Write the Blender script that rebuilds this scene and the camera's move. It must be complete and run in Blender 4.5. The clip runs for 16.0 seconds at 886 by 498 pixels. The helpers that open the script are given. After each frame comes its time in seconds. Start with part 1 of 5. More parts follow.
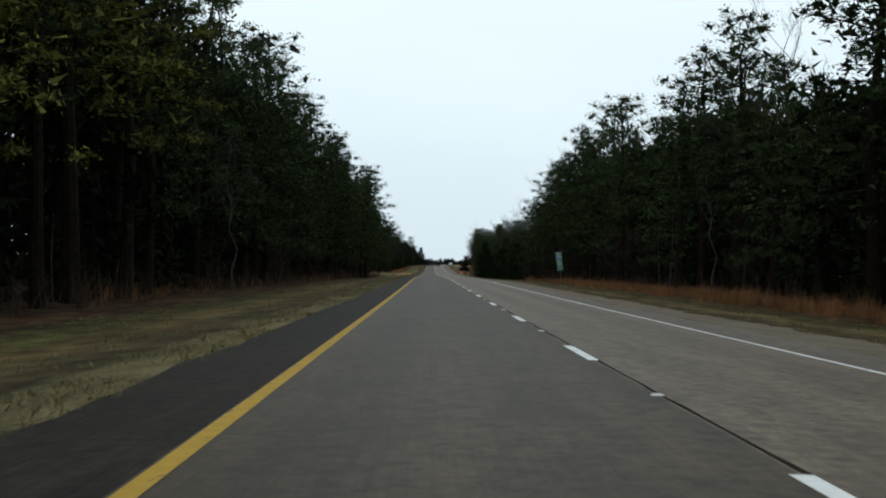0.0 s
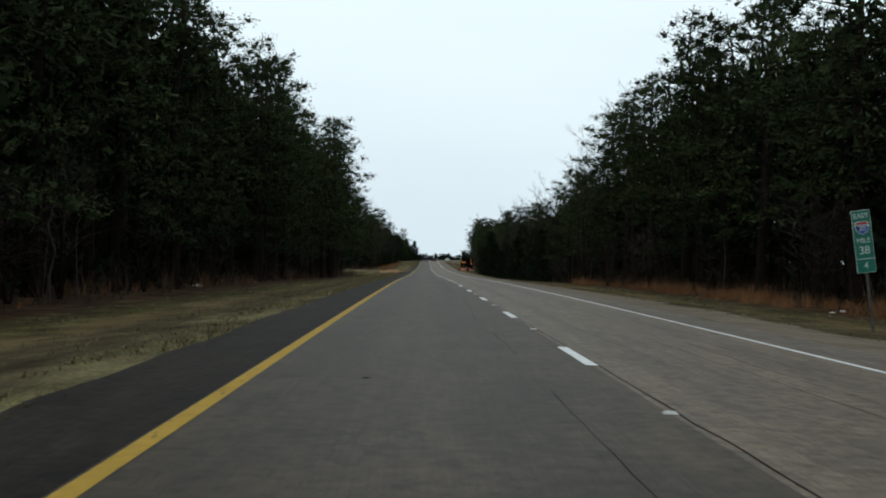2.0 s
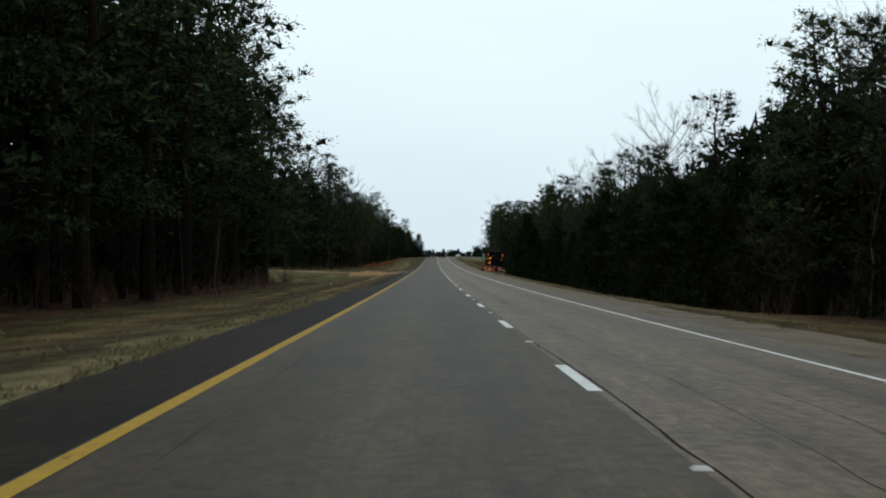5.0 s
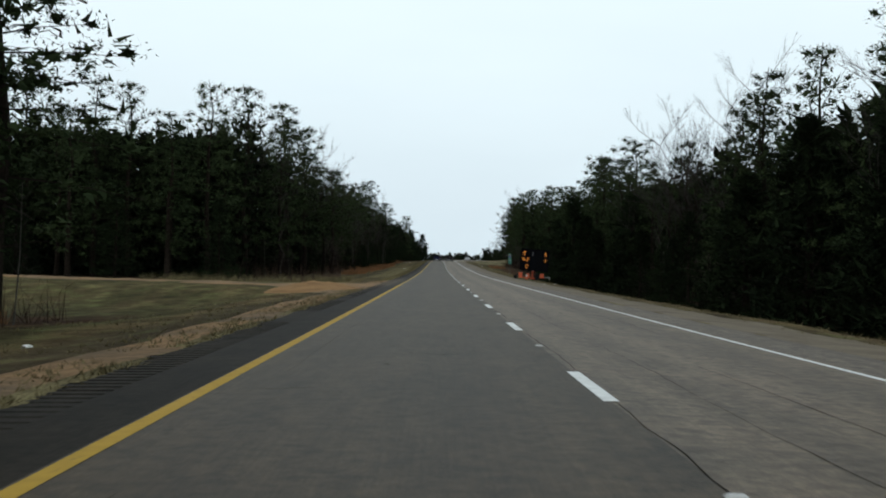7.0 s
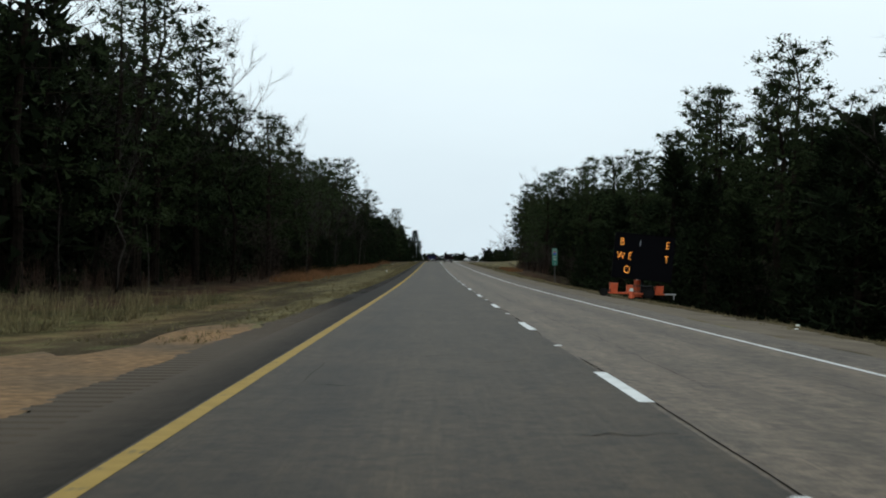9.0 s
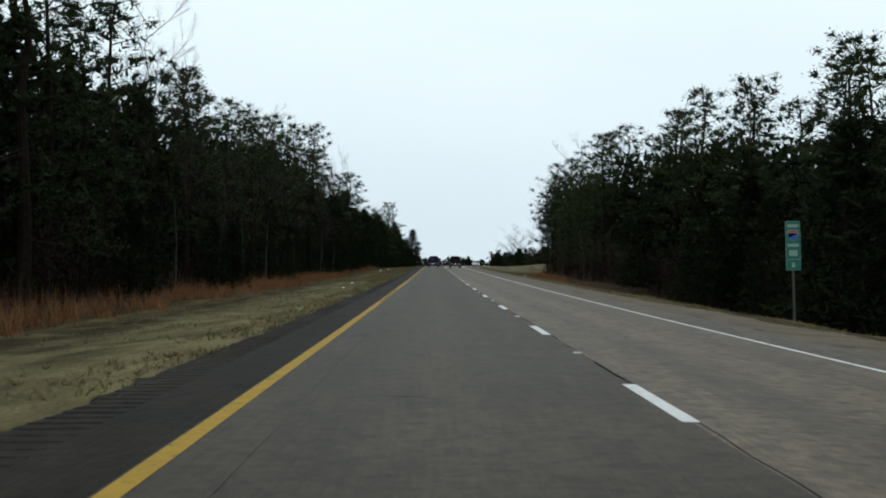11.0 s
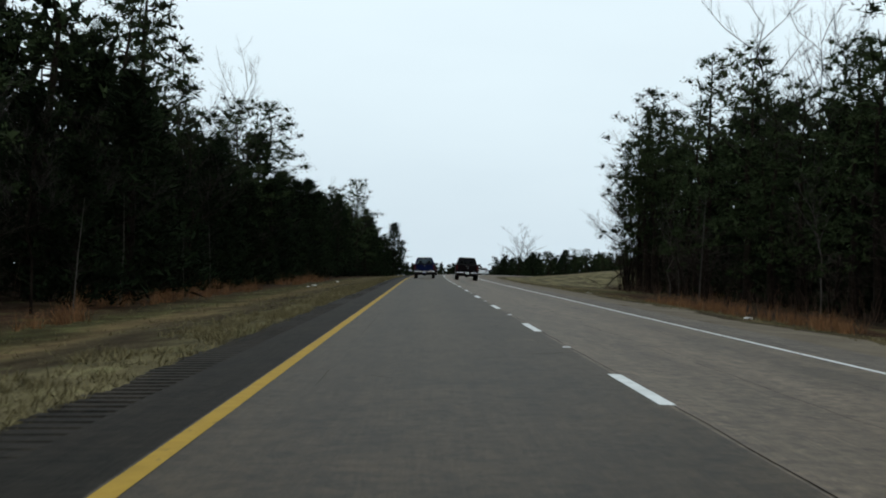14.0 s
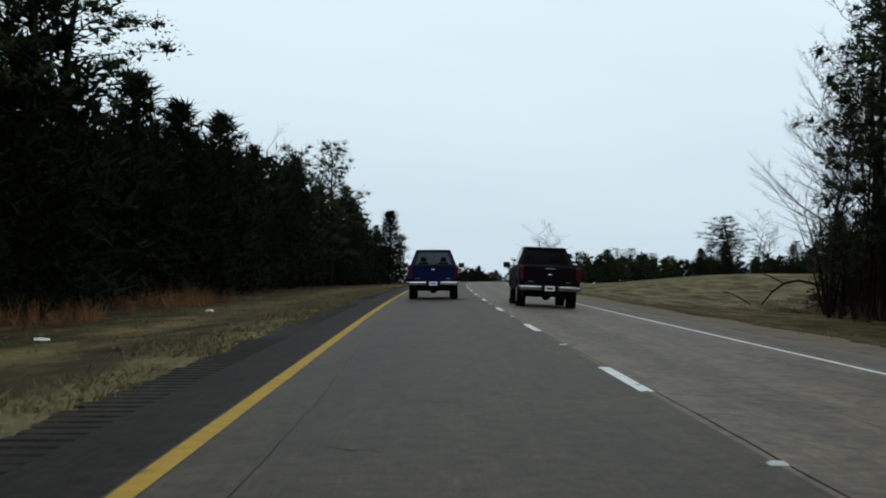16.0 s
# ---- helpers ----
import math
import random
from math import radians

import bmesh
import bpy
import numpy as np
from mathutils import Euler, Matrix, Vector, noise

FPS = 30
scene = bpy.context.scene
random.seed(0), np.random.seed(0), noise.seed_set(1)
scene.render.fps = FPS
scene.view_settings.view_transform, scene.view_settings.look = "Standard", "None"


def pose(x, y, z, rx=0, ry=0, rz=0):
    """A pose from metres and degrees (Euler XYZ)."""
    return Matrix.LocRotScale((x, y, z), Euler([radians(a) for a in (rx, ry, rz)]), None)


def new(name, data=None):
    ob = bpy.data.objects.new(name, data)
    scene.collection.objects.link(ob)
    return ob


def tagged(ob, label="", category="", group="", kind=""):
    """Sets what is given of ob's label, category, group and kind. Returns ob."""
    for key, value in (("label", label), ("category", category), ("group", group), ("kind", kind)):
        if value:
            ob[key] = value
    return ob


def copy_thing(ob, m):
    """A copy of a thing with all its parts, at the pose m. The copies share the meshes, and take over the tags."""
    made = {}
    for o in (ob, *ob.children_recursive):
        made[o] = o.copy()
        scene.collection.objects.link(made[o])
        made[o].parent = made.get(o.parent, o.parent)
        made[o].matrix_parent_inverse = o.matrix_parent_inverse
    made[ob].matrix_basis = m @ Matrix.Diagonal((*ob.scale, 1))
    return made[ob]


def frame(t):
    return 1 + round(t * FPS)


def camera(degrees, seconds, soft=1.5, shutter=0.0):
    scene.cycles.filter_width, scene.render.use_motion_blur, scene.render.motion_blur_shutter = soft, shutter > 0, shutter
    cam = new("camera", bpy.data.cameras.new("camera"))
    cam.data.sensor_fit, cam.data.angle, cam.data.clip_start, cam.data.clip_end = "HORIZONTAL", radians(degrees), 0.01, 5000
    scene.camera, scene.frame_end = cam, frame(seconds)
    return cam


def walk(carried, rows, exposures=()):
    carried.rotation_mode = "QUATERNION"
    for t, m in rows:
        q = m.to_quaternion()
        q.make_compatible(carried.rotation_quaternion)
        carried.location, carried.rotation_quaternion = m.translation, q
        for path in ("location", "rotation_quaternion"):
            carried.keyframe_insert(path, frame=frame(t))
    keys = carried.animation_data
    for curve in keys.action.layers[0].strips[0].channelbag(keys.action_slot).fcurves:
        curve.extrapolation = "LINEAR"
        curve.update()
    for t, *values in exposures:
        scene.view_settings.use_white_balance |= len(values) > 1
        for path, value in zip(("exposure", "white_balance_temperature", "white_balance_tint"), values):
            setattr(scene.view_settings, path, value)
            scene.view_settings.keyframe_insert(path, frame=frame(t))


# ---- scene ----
cam = camera(38.06, 16.0, soft=1.9, shutter=0.06)
# seconds, across, along, up, then yaw, pitch and roll in degrees
PATH = [
    (0.0, -2.122, 4.969, 1.090, -0.556, 0.712, 1.323),
    (0.5, -2.079, 24.002, 1.022, -0.669, 0.701, 0.987),
    (1.0, -2.025, 42.812, 0.966, -0.792, 0.928, 0.961),
    (1.5, -2.065, 61.508, 0.921, -0.914, 0.835, 1.831),
    (2.0, -1.971, 80.113, 0.889, -0.792, 0.526, 1.460),
    (2.5, -1.850, 99.246, 0.867, -0.685, 0.634, 0.972),
    (3.0, -1.844, 117.992, 0.841, -0.683, 0.710, 1.003),
    (3.5, -1.831, 136.676, 0.790, -0.819, 0.720, 0.946),
    (4.0, -1.846, 155.106, 0.716, -0.867, 0.913, 1.479),
    (4.2, -1.840, 162.540, 0.673, -0.800, 0.600, 1.440),
    (6.5, -1.770, 248.098, 0.127, -0.218, 0.327, 1.219),
    (7.0, -1.904, 266.382, 0.044, -0.263, 0.609, 1.225),
    (7.5, -1.958, 285.148, -0.021, -0.275, 0.580, 1.197),
    (8.0, -2.048, 303.711, -0.066, -0.292, 0.862, 1.257),
    (8.5, -2.167, 322.064, -0.100, -0.387, 0.656, 1.480),
    (9.0, -2.242, 339.567, -0.127, -0.526, 0.688, 1.513),
    (11.5, -2.381, 432.506, -0.084, -0.472, 1.024, 0.846),
    (12.0, -2.518, 450.621, -0.003, -0.635, 1.097, 1.449),
    (12.5, -2.547, 468.529, 0.102, -0.720, 1.070, 1.557),
    (13.0, -2.504, 486.542, 0.220, -0.865, 1.017, 1.483),
    (13.5, -2.410, 504.532, 0.348, -0.939, 1.210, 1.472),
    (14.0, -2.302, 522.586, 0.486, -0.942, 1.274, 1.324),
    (14.5, -2.220, 540.596, 0.635, -0.673, 1.321, 1.206),
    (15.0, -2.130, 558.738, 0.789, -0.497, 1.557, 0.996),
    (15.5, -2.191, 576.604, 0.941, -0.544, 1.490, 1.257),
    (16.0, -2.207, 594.264, 1.091, -0.637, 1.447, 1.135),
]


def aim(x, y, z, yaw, pitch, roll):
    return pose(x, y, z, 0, 0, yaw) @ pose(0, 0, 0, 90 + pitch) @ pose(0, 0, 0, 0, 0, roll)


EXPOSURE = [(0.0, 0.05, 6440, 10), (13.6, 0.04, 6440, 10), (14.4, -0.1, 6260, 10), (16.0, -0.12, 6230, 10)]
walk(cam, [(t, aim(*p)) for t, *p in PATH], EXPOSURE)

# ---------------------------------------------------------------- overcast sky and its soft sun
SUN_UP, SUN_ROUND = radians(52), radians(200)
world = bpy.data.worlds.new("overcast_sky")
scene.world = world
world.use_nodes = True
wt = world.node_tree
wn, wl = wt.nodes, wt.links
sky = wn.new("ShaderNodeTexSky")
sky.sky_type = "NISHITA"
sky.sun_disc = False
sky.sun_elevation, sky.sun_rotation = SUN_UP, SUN_ROUND
sky.air_density, sky.dust_density = 1.0, 4.0
dim = wn.new("ShaderNodeVectorMath")
dim.operation = "SCALE"
dim.inputs["Scale"].default_value = 0.1
wl.new(sky.outputs[0], dim.inputs[0])
wtc = wn.new("ShaderNodeTexCoord")
sep = wn.new("ShaderNodeSeparateXYZ")
wl.new(wtc.outputs["Generated"], sep.inputs[0])
cloud_noise = wn.new("ShaderNodeTexNoise")
cloud_noise.inputs["Scale"].default_value = 3.0
cloud_noise.inputs["Detail"].default_value = 4.0
stretch = wn.new("ShaderNodeMapping")
stretch.inputs["Scale"].default_value = (1, 1, 3.5)
wl.new(wtc.outputs["Generated"], stretch.inputs[0])
wl.new(stretch.outputs[0], cloud_noise.inputs["Vector"])
lift = wn.new("ShaderNodeMath")
lift.operation = "MULTIPLY_ADD"
lift.inputs[1].default_value, lift.inputs[2].default_value = 0.16, -0.08
wl.new(cloud_noise.outputs[0], lift.inputs[0])
height = wn.new("ShaderNodeMath")
height.operation = "ADD"
wl.new(sep.outputs["Z"], height.inputs[0])
wl.new(lift.outputs[0], height.inputs[1])
cloud = wn.new("ShaderNodeValToRGB")
cloud.color_ramp.elements[0].position, cloud.color_ramp.elements[0].color = 0.0, (0.70, 0.82, 0.885, 1)
cloud.color_ramp.elements[1].position, cloud.color_ramp.elements[1].color = 0.24, (0.90, 1.035, 1.075, 1)
wl.new(height.outputs[0], cloud.inputs[0])
blend = wn.new("ShaderNodeMixRGB")
blend.inputs[0].default_value = 0.94
wl.new(dim.outputs[0], blend.inputs[1])
wl.new(cloud.outputs[0], blend.inputs[2])
wl.new(blend.outputs[0], wn["Background"].inputs[0])
wn["Background"].inputs[1].default_value = 1.0
sun = new("sun", bpy.data.lights.new("sun", "SUN"))
sun.data.energy, sun.data.angle, sun.data.color = 0.5, radians(40), (1.0, 0.96, 0.9)
sun.matrix_basis = pose(0, 0, 60, 38, 0, 180 - 200)


# ---------------------------------------------------------------- materials
def material(name, dark, light, scale, rough=0.8, metal=0.0, fine=0.0, bump=0.0, island=0.0, own=0.0, third=None, detail=6.0, spec=None):
    """Two or three colours mixed by a broad and a fine noise, with relief; island and own vary the value piece by piece and thing by thing."""
    m = bpy.data.materials.new(name)
    m.use_nodes = True
    n, l = m.node_tree.nodes, m.node_tree.links
    b = n["Principled BSDF"]
    b.inputs["Roughness"].default_value, b.inputs["Metallic"].default_value = rough, metal
    if spec is not None:
        b.inputs["Specular IOR Level"].default_value = spec
    geo = n.new("ShaderNodeNewGeometry")
    noise_a = n.new("ShaderNodeTexNoise")
    noise_a.inputs["Scale"].default_value, noise_a.inputs["Detail"].default_value = scale, detail
    l.new(geo.outputs["Position"], noise_a.inputs["Vector"])
    ramp = n.new("ShaderNodeValToRGB")
    e = ramp.color_ramp.elements
    e[0].position, e[0].color = 0.34, (*dark, 1)
    e[1].position, e[1].color = 0.66, (*light, 1)
    if third:
        x = ramp.color_ramp.elements.new(0.8)
        x.color = (*third, 1)
    l.new(noise_a.outputs[0], ramp.inputs[0])
    colour = ramp.outputs[0]
    if fine:
        noise_b = n.new("ShaderNodeTexNoise")
        noise_b.inputs["Scale"].default_value, noise_b.inputs["Detail"].default_value = scale * 19, 3.0
        l.new(geo.outputs["Position"], noise_b.inputs["Vector"])
        colour = shade(n, l, colour, noise_b.outputs[0], fine)
    if island:
        colour = shade(n, l, colour, geo.outputs["Random Per Island"], island)
    if own:
        info = n.new("ShaderNodeObjectInfo")
        colour = shade(n, l, colour, info.outputs["Random"], own)
    l.new(colour, b.inputs["Base Color"])
    if bump:
        noise_c = n.new("ShaderNodeTexNoise")
        noise_c.inputs["Scale"].default_value, noise_c.inputs["Detail"].default_value = scale * 9, 4.0
        l.new(geo.outputs["Position"], noise_c.inputs["Vector"])
        bn = n.new("ShaderNodeBump")
        bn.inputs["Strength"].default_value = bump
        bn.inputs["Distance"].default_value = 0.02
        l.new(noise_c.outputs[0], bn.inputs["Height"])
        l.new(bn.outputs[0], b.inputs["Normal"])
    return m


def shade(n, l, colour, value, amount):
    """colour times 1 - amount to 1 + amount, as value goes from 0 to 1."""
    span = n.new("ShaderNodeMapRange")
    span.inputs["To Min"].default_value, span.inputs["To Max"].default_value = 1 - amount, 1 + amount
    l.new(value, span.inputs["Value"])
    mul = n.new("ShaderNodeVectorMath")
    mul.operation = "SCALE"
    l.new(colour, mul.inputs[0])
    l.new(span.outputs[0], mul.inputs["Scale"])
    return mul.outputs[0]


def plain(name, colour, rough=0.5, metal=0.0, emit=0.0, coat=0.0, spec=0.4):
    m = bpy.data.materials.new(name)
    m.use_nodes = True
    b = m.node_tree.nodes["Principled BSDF"]
    b.inputs["Base Color"].default_value = (*colour, 1)
    b.inputs["Roughness"].default_value, b.inputs["Metallic"].default_value = rough, metal
    b.inputs["Coat Weight"].default_value = coat
    b.inputs["Specular IOR Level"].default_value = spec
    if emit:
        b.inputs["Emission Color"].default_value = (*colour, 1)
        b.inputs["Emission Strength"].default_value = emit
    return m


def glass(name, tint):
    m = bpy.data.materials.new(name)
    m.use_nodes = True
    n, l = m.node_tree.nodes, m.node_tree.links
    clear, gloss, mix, fres = n.new("ShaderNodeBsdfTransparent"), n.new("ShaderNodeBsdfGlossy"), n.new("ShaderNodeMixShader"), n.new("ShaderNodeFresnel")
    clear.inputs[0].default_value = (*tint, 1)
    gloss.inputs["Roughness"].default_value = 0.04
    fres.inputs["IOR"].default_value = 1.09
    l.new(fres.outputs[0], mix.inputs[0])
    l.new(clear.outputs[0], mix.inputs[1])
    l.new(gloss.outputs[0], mix.inputs[2])
    l.new(mix.outputs[0], n["Material Output"].inputs[0])
    return m


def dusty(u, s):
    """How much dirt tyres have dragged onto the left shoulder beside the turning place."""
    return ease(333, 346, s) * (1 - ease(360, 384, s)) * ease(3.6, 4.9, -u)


def asphalt(name, dark, light, tint, streak, rough=0.62, spec=0.115):
    """Worn asphalt: stone grain, broad patches, and wear drawn out along the road."""
    m = bpy.data.materials.new(name)
    m.use_nodes = True
    n, l = m.node_tree.nodes, m.node_tree.links
    b = n["Principled BSDF"]
    b.inputs["Roughness"].default_value = rough
    b.inputs["Specular IOR Level"].default_value = spec
    geo = n.new("ShaderNodeNewGeometry")
    drawn = n.new("ShaderNodeMapping")
    drawn.inputs["Scale"].default_value = (1.1, 0.02, 1)
    l.new(geo.outputs["Position"], drawn.inputs[0])
    lanes = n.new("ShaderNodeTexNoise")
    lanes.inputs["Scale"].default_value, lanes.inputs["Detail"].default_value = 1.0, 4.0
    l.new(drawn.outputs[0], lanes.inputs["Vector"])
    ramp = n.new("ShaderNodeValToRGB")
    ramp.color_ramp.elements[0].position, ramp.color_ramp.elements[0].color = 0.36, (*dark, 1)
    ramp.color_ramp.elements[1].position, ramp.color_ramp.elements[1].color = 0.64, (*light, 1)
    l.new(lanes.outputs[0], ramp.inputs[0])
    patch = n.new("ShaderNodeTexNoise")
    patch.inputs["Scale"].default_value, patch.inputs["Detail"].default_value = 0.5, 6.0
    l.new(geo.outputs["Position"], patch.inputs["Vector"])
    warm = n.new("ShaderNodeMixRGB")
    warm.inputs[2].default_value = (*tint, 1)
    soft = n.new("ShaderNodeMapRange")
    soft.inputs["From Min"].default_value, soft.inputs["From Max"].default_value, soft.inputs["To Max"].default_value = 0.42, 0.75, 0.7
    l.new(patch.outputs[0], soft.inputs["Value"])
    l.new(soft.outputs[0], warm.inputs[0])
    l.new(ramp.outputs[0], warm.inputs[1])
    grain = n.new("ShaderNodeTexNoise")
    grain.inputs["Scale"].default_value, grain.inputs["Detail"].default_value = 55, 3.0
    l.new(geo.outputs["Position"], grain.inputs["Vector"])
    stones = n.new("ShaderNodeTexNoise")
    stones.inputs["Scale"].default_value, stones.inputs["Detail"].default_value = 7, 5.0
    l.new(geo.outputs["Position"], stones.inputs["Vector"])
    colour = shade(n, l, warm.outputs[0], grain.outputs[0], 1.0)
    colour = shade(n, l, colour, stones.outputs[0], 0.8)
    # dark pits where stones have been torn out
    pits = n.new("ShaderNodeTexNoise")
    pits.inputs["Scale"].default_value, pits.inputs["Detail"].default_value = 4.2, 7.0
    pits.inputs["Roughness"].default_value = 0.72
    l.new(geo.outputs["Position"], pits.inputs["Vector"])
    torn = n.new("ShaderNodeMapRange")
    torn.inputs["From Min"].default_value, torn.inputs["From Max"].default_value = 0.36, 0.5
    torn.inputs["To Min"].default_value, torn.inputs["To Max"].default_value = 0.15, 0.55
    l.new(pits.outputs[0], torn.inputs["Value"])
    colour = shade(n, l, colour, torn.outputs[0], 0.6)
    worn = n.new("ShaderNodeMapping")
    worn.inputs["Scale"].default_value = (3.5, 0.6, 1)
    l.new(geo.outputs["Position"], worn.inputs[0])
    mottle = n.new("ShaderNodeTexNoise")
    mottle.inputs["Scale"].default_value, mottle.inputs["Detail"].default_value = 1.0, 6.0
    l.new(worn.outputs[0], mottle.inputs["Vector"])
    colour = shade(n, l, colour, mottle.outputs[0], 0.4)
    long_noise = n.new("ShaderNodeTexNoise")
    longer = n.new("ShaderNodeMapping")
    longer.inputs["Scale"].default_value = (7, 0.12, 1)
    l.new(geo.outputs["Position"], longer.inputs[0])
    l.new(longer.outputs[0], long_noise.inputs["Vector"])
    colour = shade(n, l, colour, long_noise.outputs[0], streak)
    # polished wheel tracks and the paler strip between them
    lane = n.new("ShaderNodeAttribute")
    lane.attribute_name = "across"
    reach_ = n.new("ShaderNodeMapRange")
    reach_.inputs["From Max"].default_value = 3.8
    l.new(lane.outputs["Fac"], reach_.inputs["Value"])
    tracks = n.new("ShaderNodeValToRGB")
    tracks.color_ramp.elements[0].position, tracks.color_ramp.elements[0].color = 0.0, (0.5, 0.5, 0.5, 1)
    tracks.color_ramp.elements[1].position, tracks.color_ramp.elements[1].color = 1.0, (0.5, 0.5, 0.5, 1)
    for at_, value in ((0.12, 0.56), (0.26, 0.36), (0.48, 0.58), (0.74, 0.32), (0.9, 0.52)):
        tracks.color_ramp.elements.new(at_).color = (value, value, value, 1)
    l.new(reach_.outputs[0], tracks.inputs[0])
    colour = shade(n, l, colour, tracks.outputs[0], 0.55)
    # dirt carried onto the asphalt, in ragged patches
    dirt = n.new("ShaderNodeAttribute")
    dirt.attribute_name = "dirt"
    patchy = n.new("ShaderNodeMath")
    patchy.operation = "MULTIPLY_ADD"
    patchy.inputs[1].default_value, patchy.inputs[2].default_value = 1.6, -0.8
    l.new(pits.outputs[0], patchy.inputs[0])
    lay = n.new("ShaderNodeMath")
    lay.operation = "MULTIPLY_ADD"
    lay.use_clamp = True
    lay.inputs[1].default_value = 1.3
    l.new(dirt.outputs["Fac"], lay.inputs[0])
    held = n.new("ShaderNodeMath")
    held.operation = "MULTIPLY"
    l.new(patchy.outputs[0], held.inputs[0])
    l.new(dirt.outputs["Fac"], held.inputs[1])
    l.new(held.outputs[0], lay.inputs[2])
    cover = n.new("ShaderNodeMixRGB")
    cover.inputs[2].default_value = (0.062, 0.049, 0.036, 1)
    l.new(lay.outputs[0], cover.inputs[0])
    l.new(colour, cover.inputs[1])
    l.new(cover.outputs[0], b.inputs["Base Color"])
    bn = n.new("ShaderNodeBump")
    bn.inputs["Strength"].default_value, bn.inputs["Distance"].default_value = 0.5, 0.006
    l.new(grain.outputs[0], bn.inputs["Height"])
    l.new(bn.outputs[0], b.inputs["Normal"])
    return m


def paint_on_road(name, colour, worn, wear):
    """Road paint with chips and thin patches where the asphalt shows."""
    m = material(name, colour, tuple(c * 0.82 for c in colour), 5, rough=0.8, fine=0.18, spec=0.1)
    n, l = m.node_tree.nodes, m.node_tree.links
    b = n["Principled BSDF"]
    chips = n.new("ShaderNodeTexNoise")
    chips.inputs["Scale"].default_value, chips.inputs["Detail"].default_value = 9, 8.0
    geo = n.new("ShaderNodeNewGeometry")
    longer = n.new("ShaderNodeMapping")
    longer.inputs["Scale"].default_value = (1, 0.35, 1)
    l.new(geo.outputs["Position"], longer.inputs[0])
    l.new(longer.outputs[0], chips.inputs["Vector"])
    cut = n.new("ShaderNodeMapRange")
    cut.inputs["From Min"].default_value, cut.inputs["From Max"].default_value = wear, wear + 0.1
    l.new(chips.outputs[0], cut.inputs["Value"])
    mix = n.new("ShaderNodeMixRGB")
    l.new(cut.outputs[0], mix.inputs[0])
    src = b.inputs["Base Color"].links[0].from_socket
    l.new(src, mix.inputs[1])
    mix.inputs[2].default_value = (*worn, 1)
    l.new(mix.outputs[0], b.inputs["Base Color"])
    return m


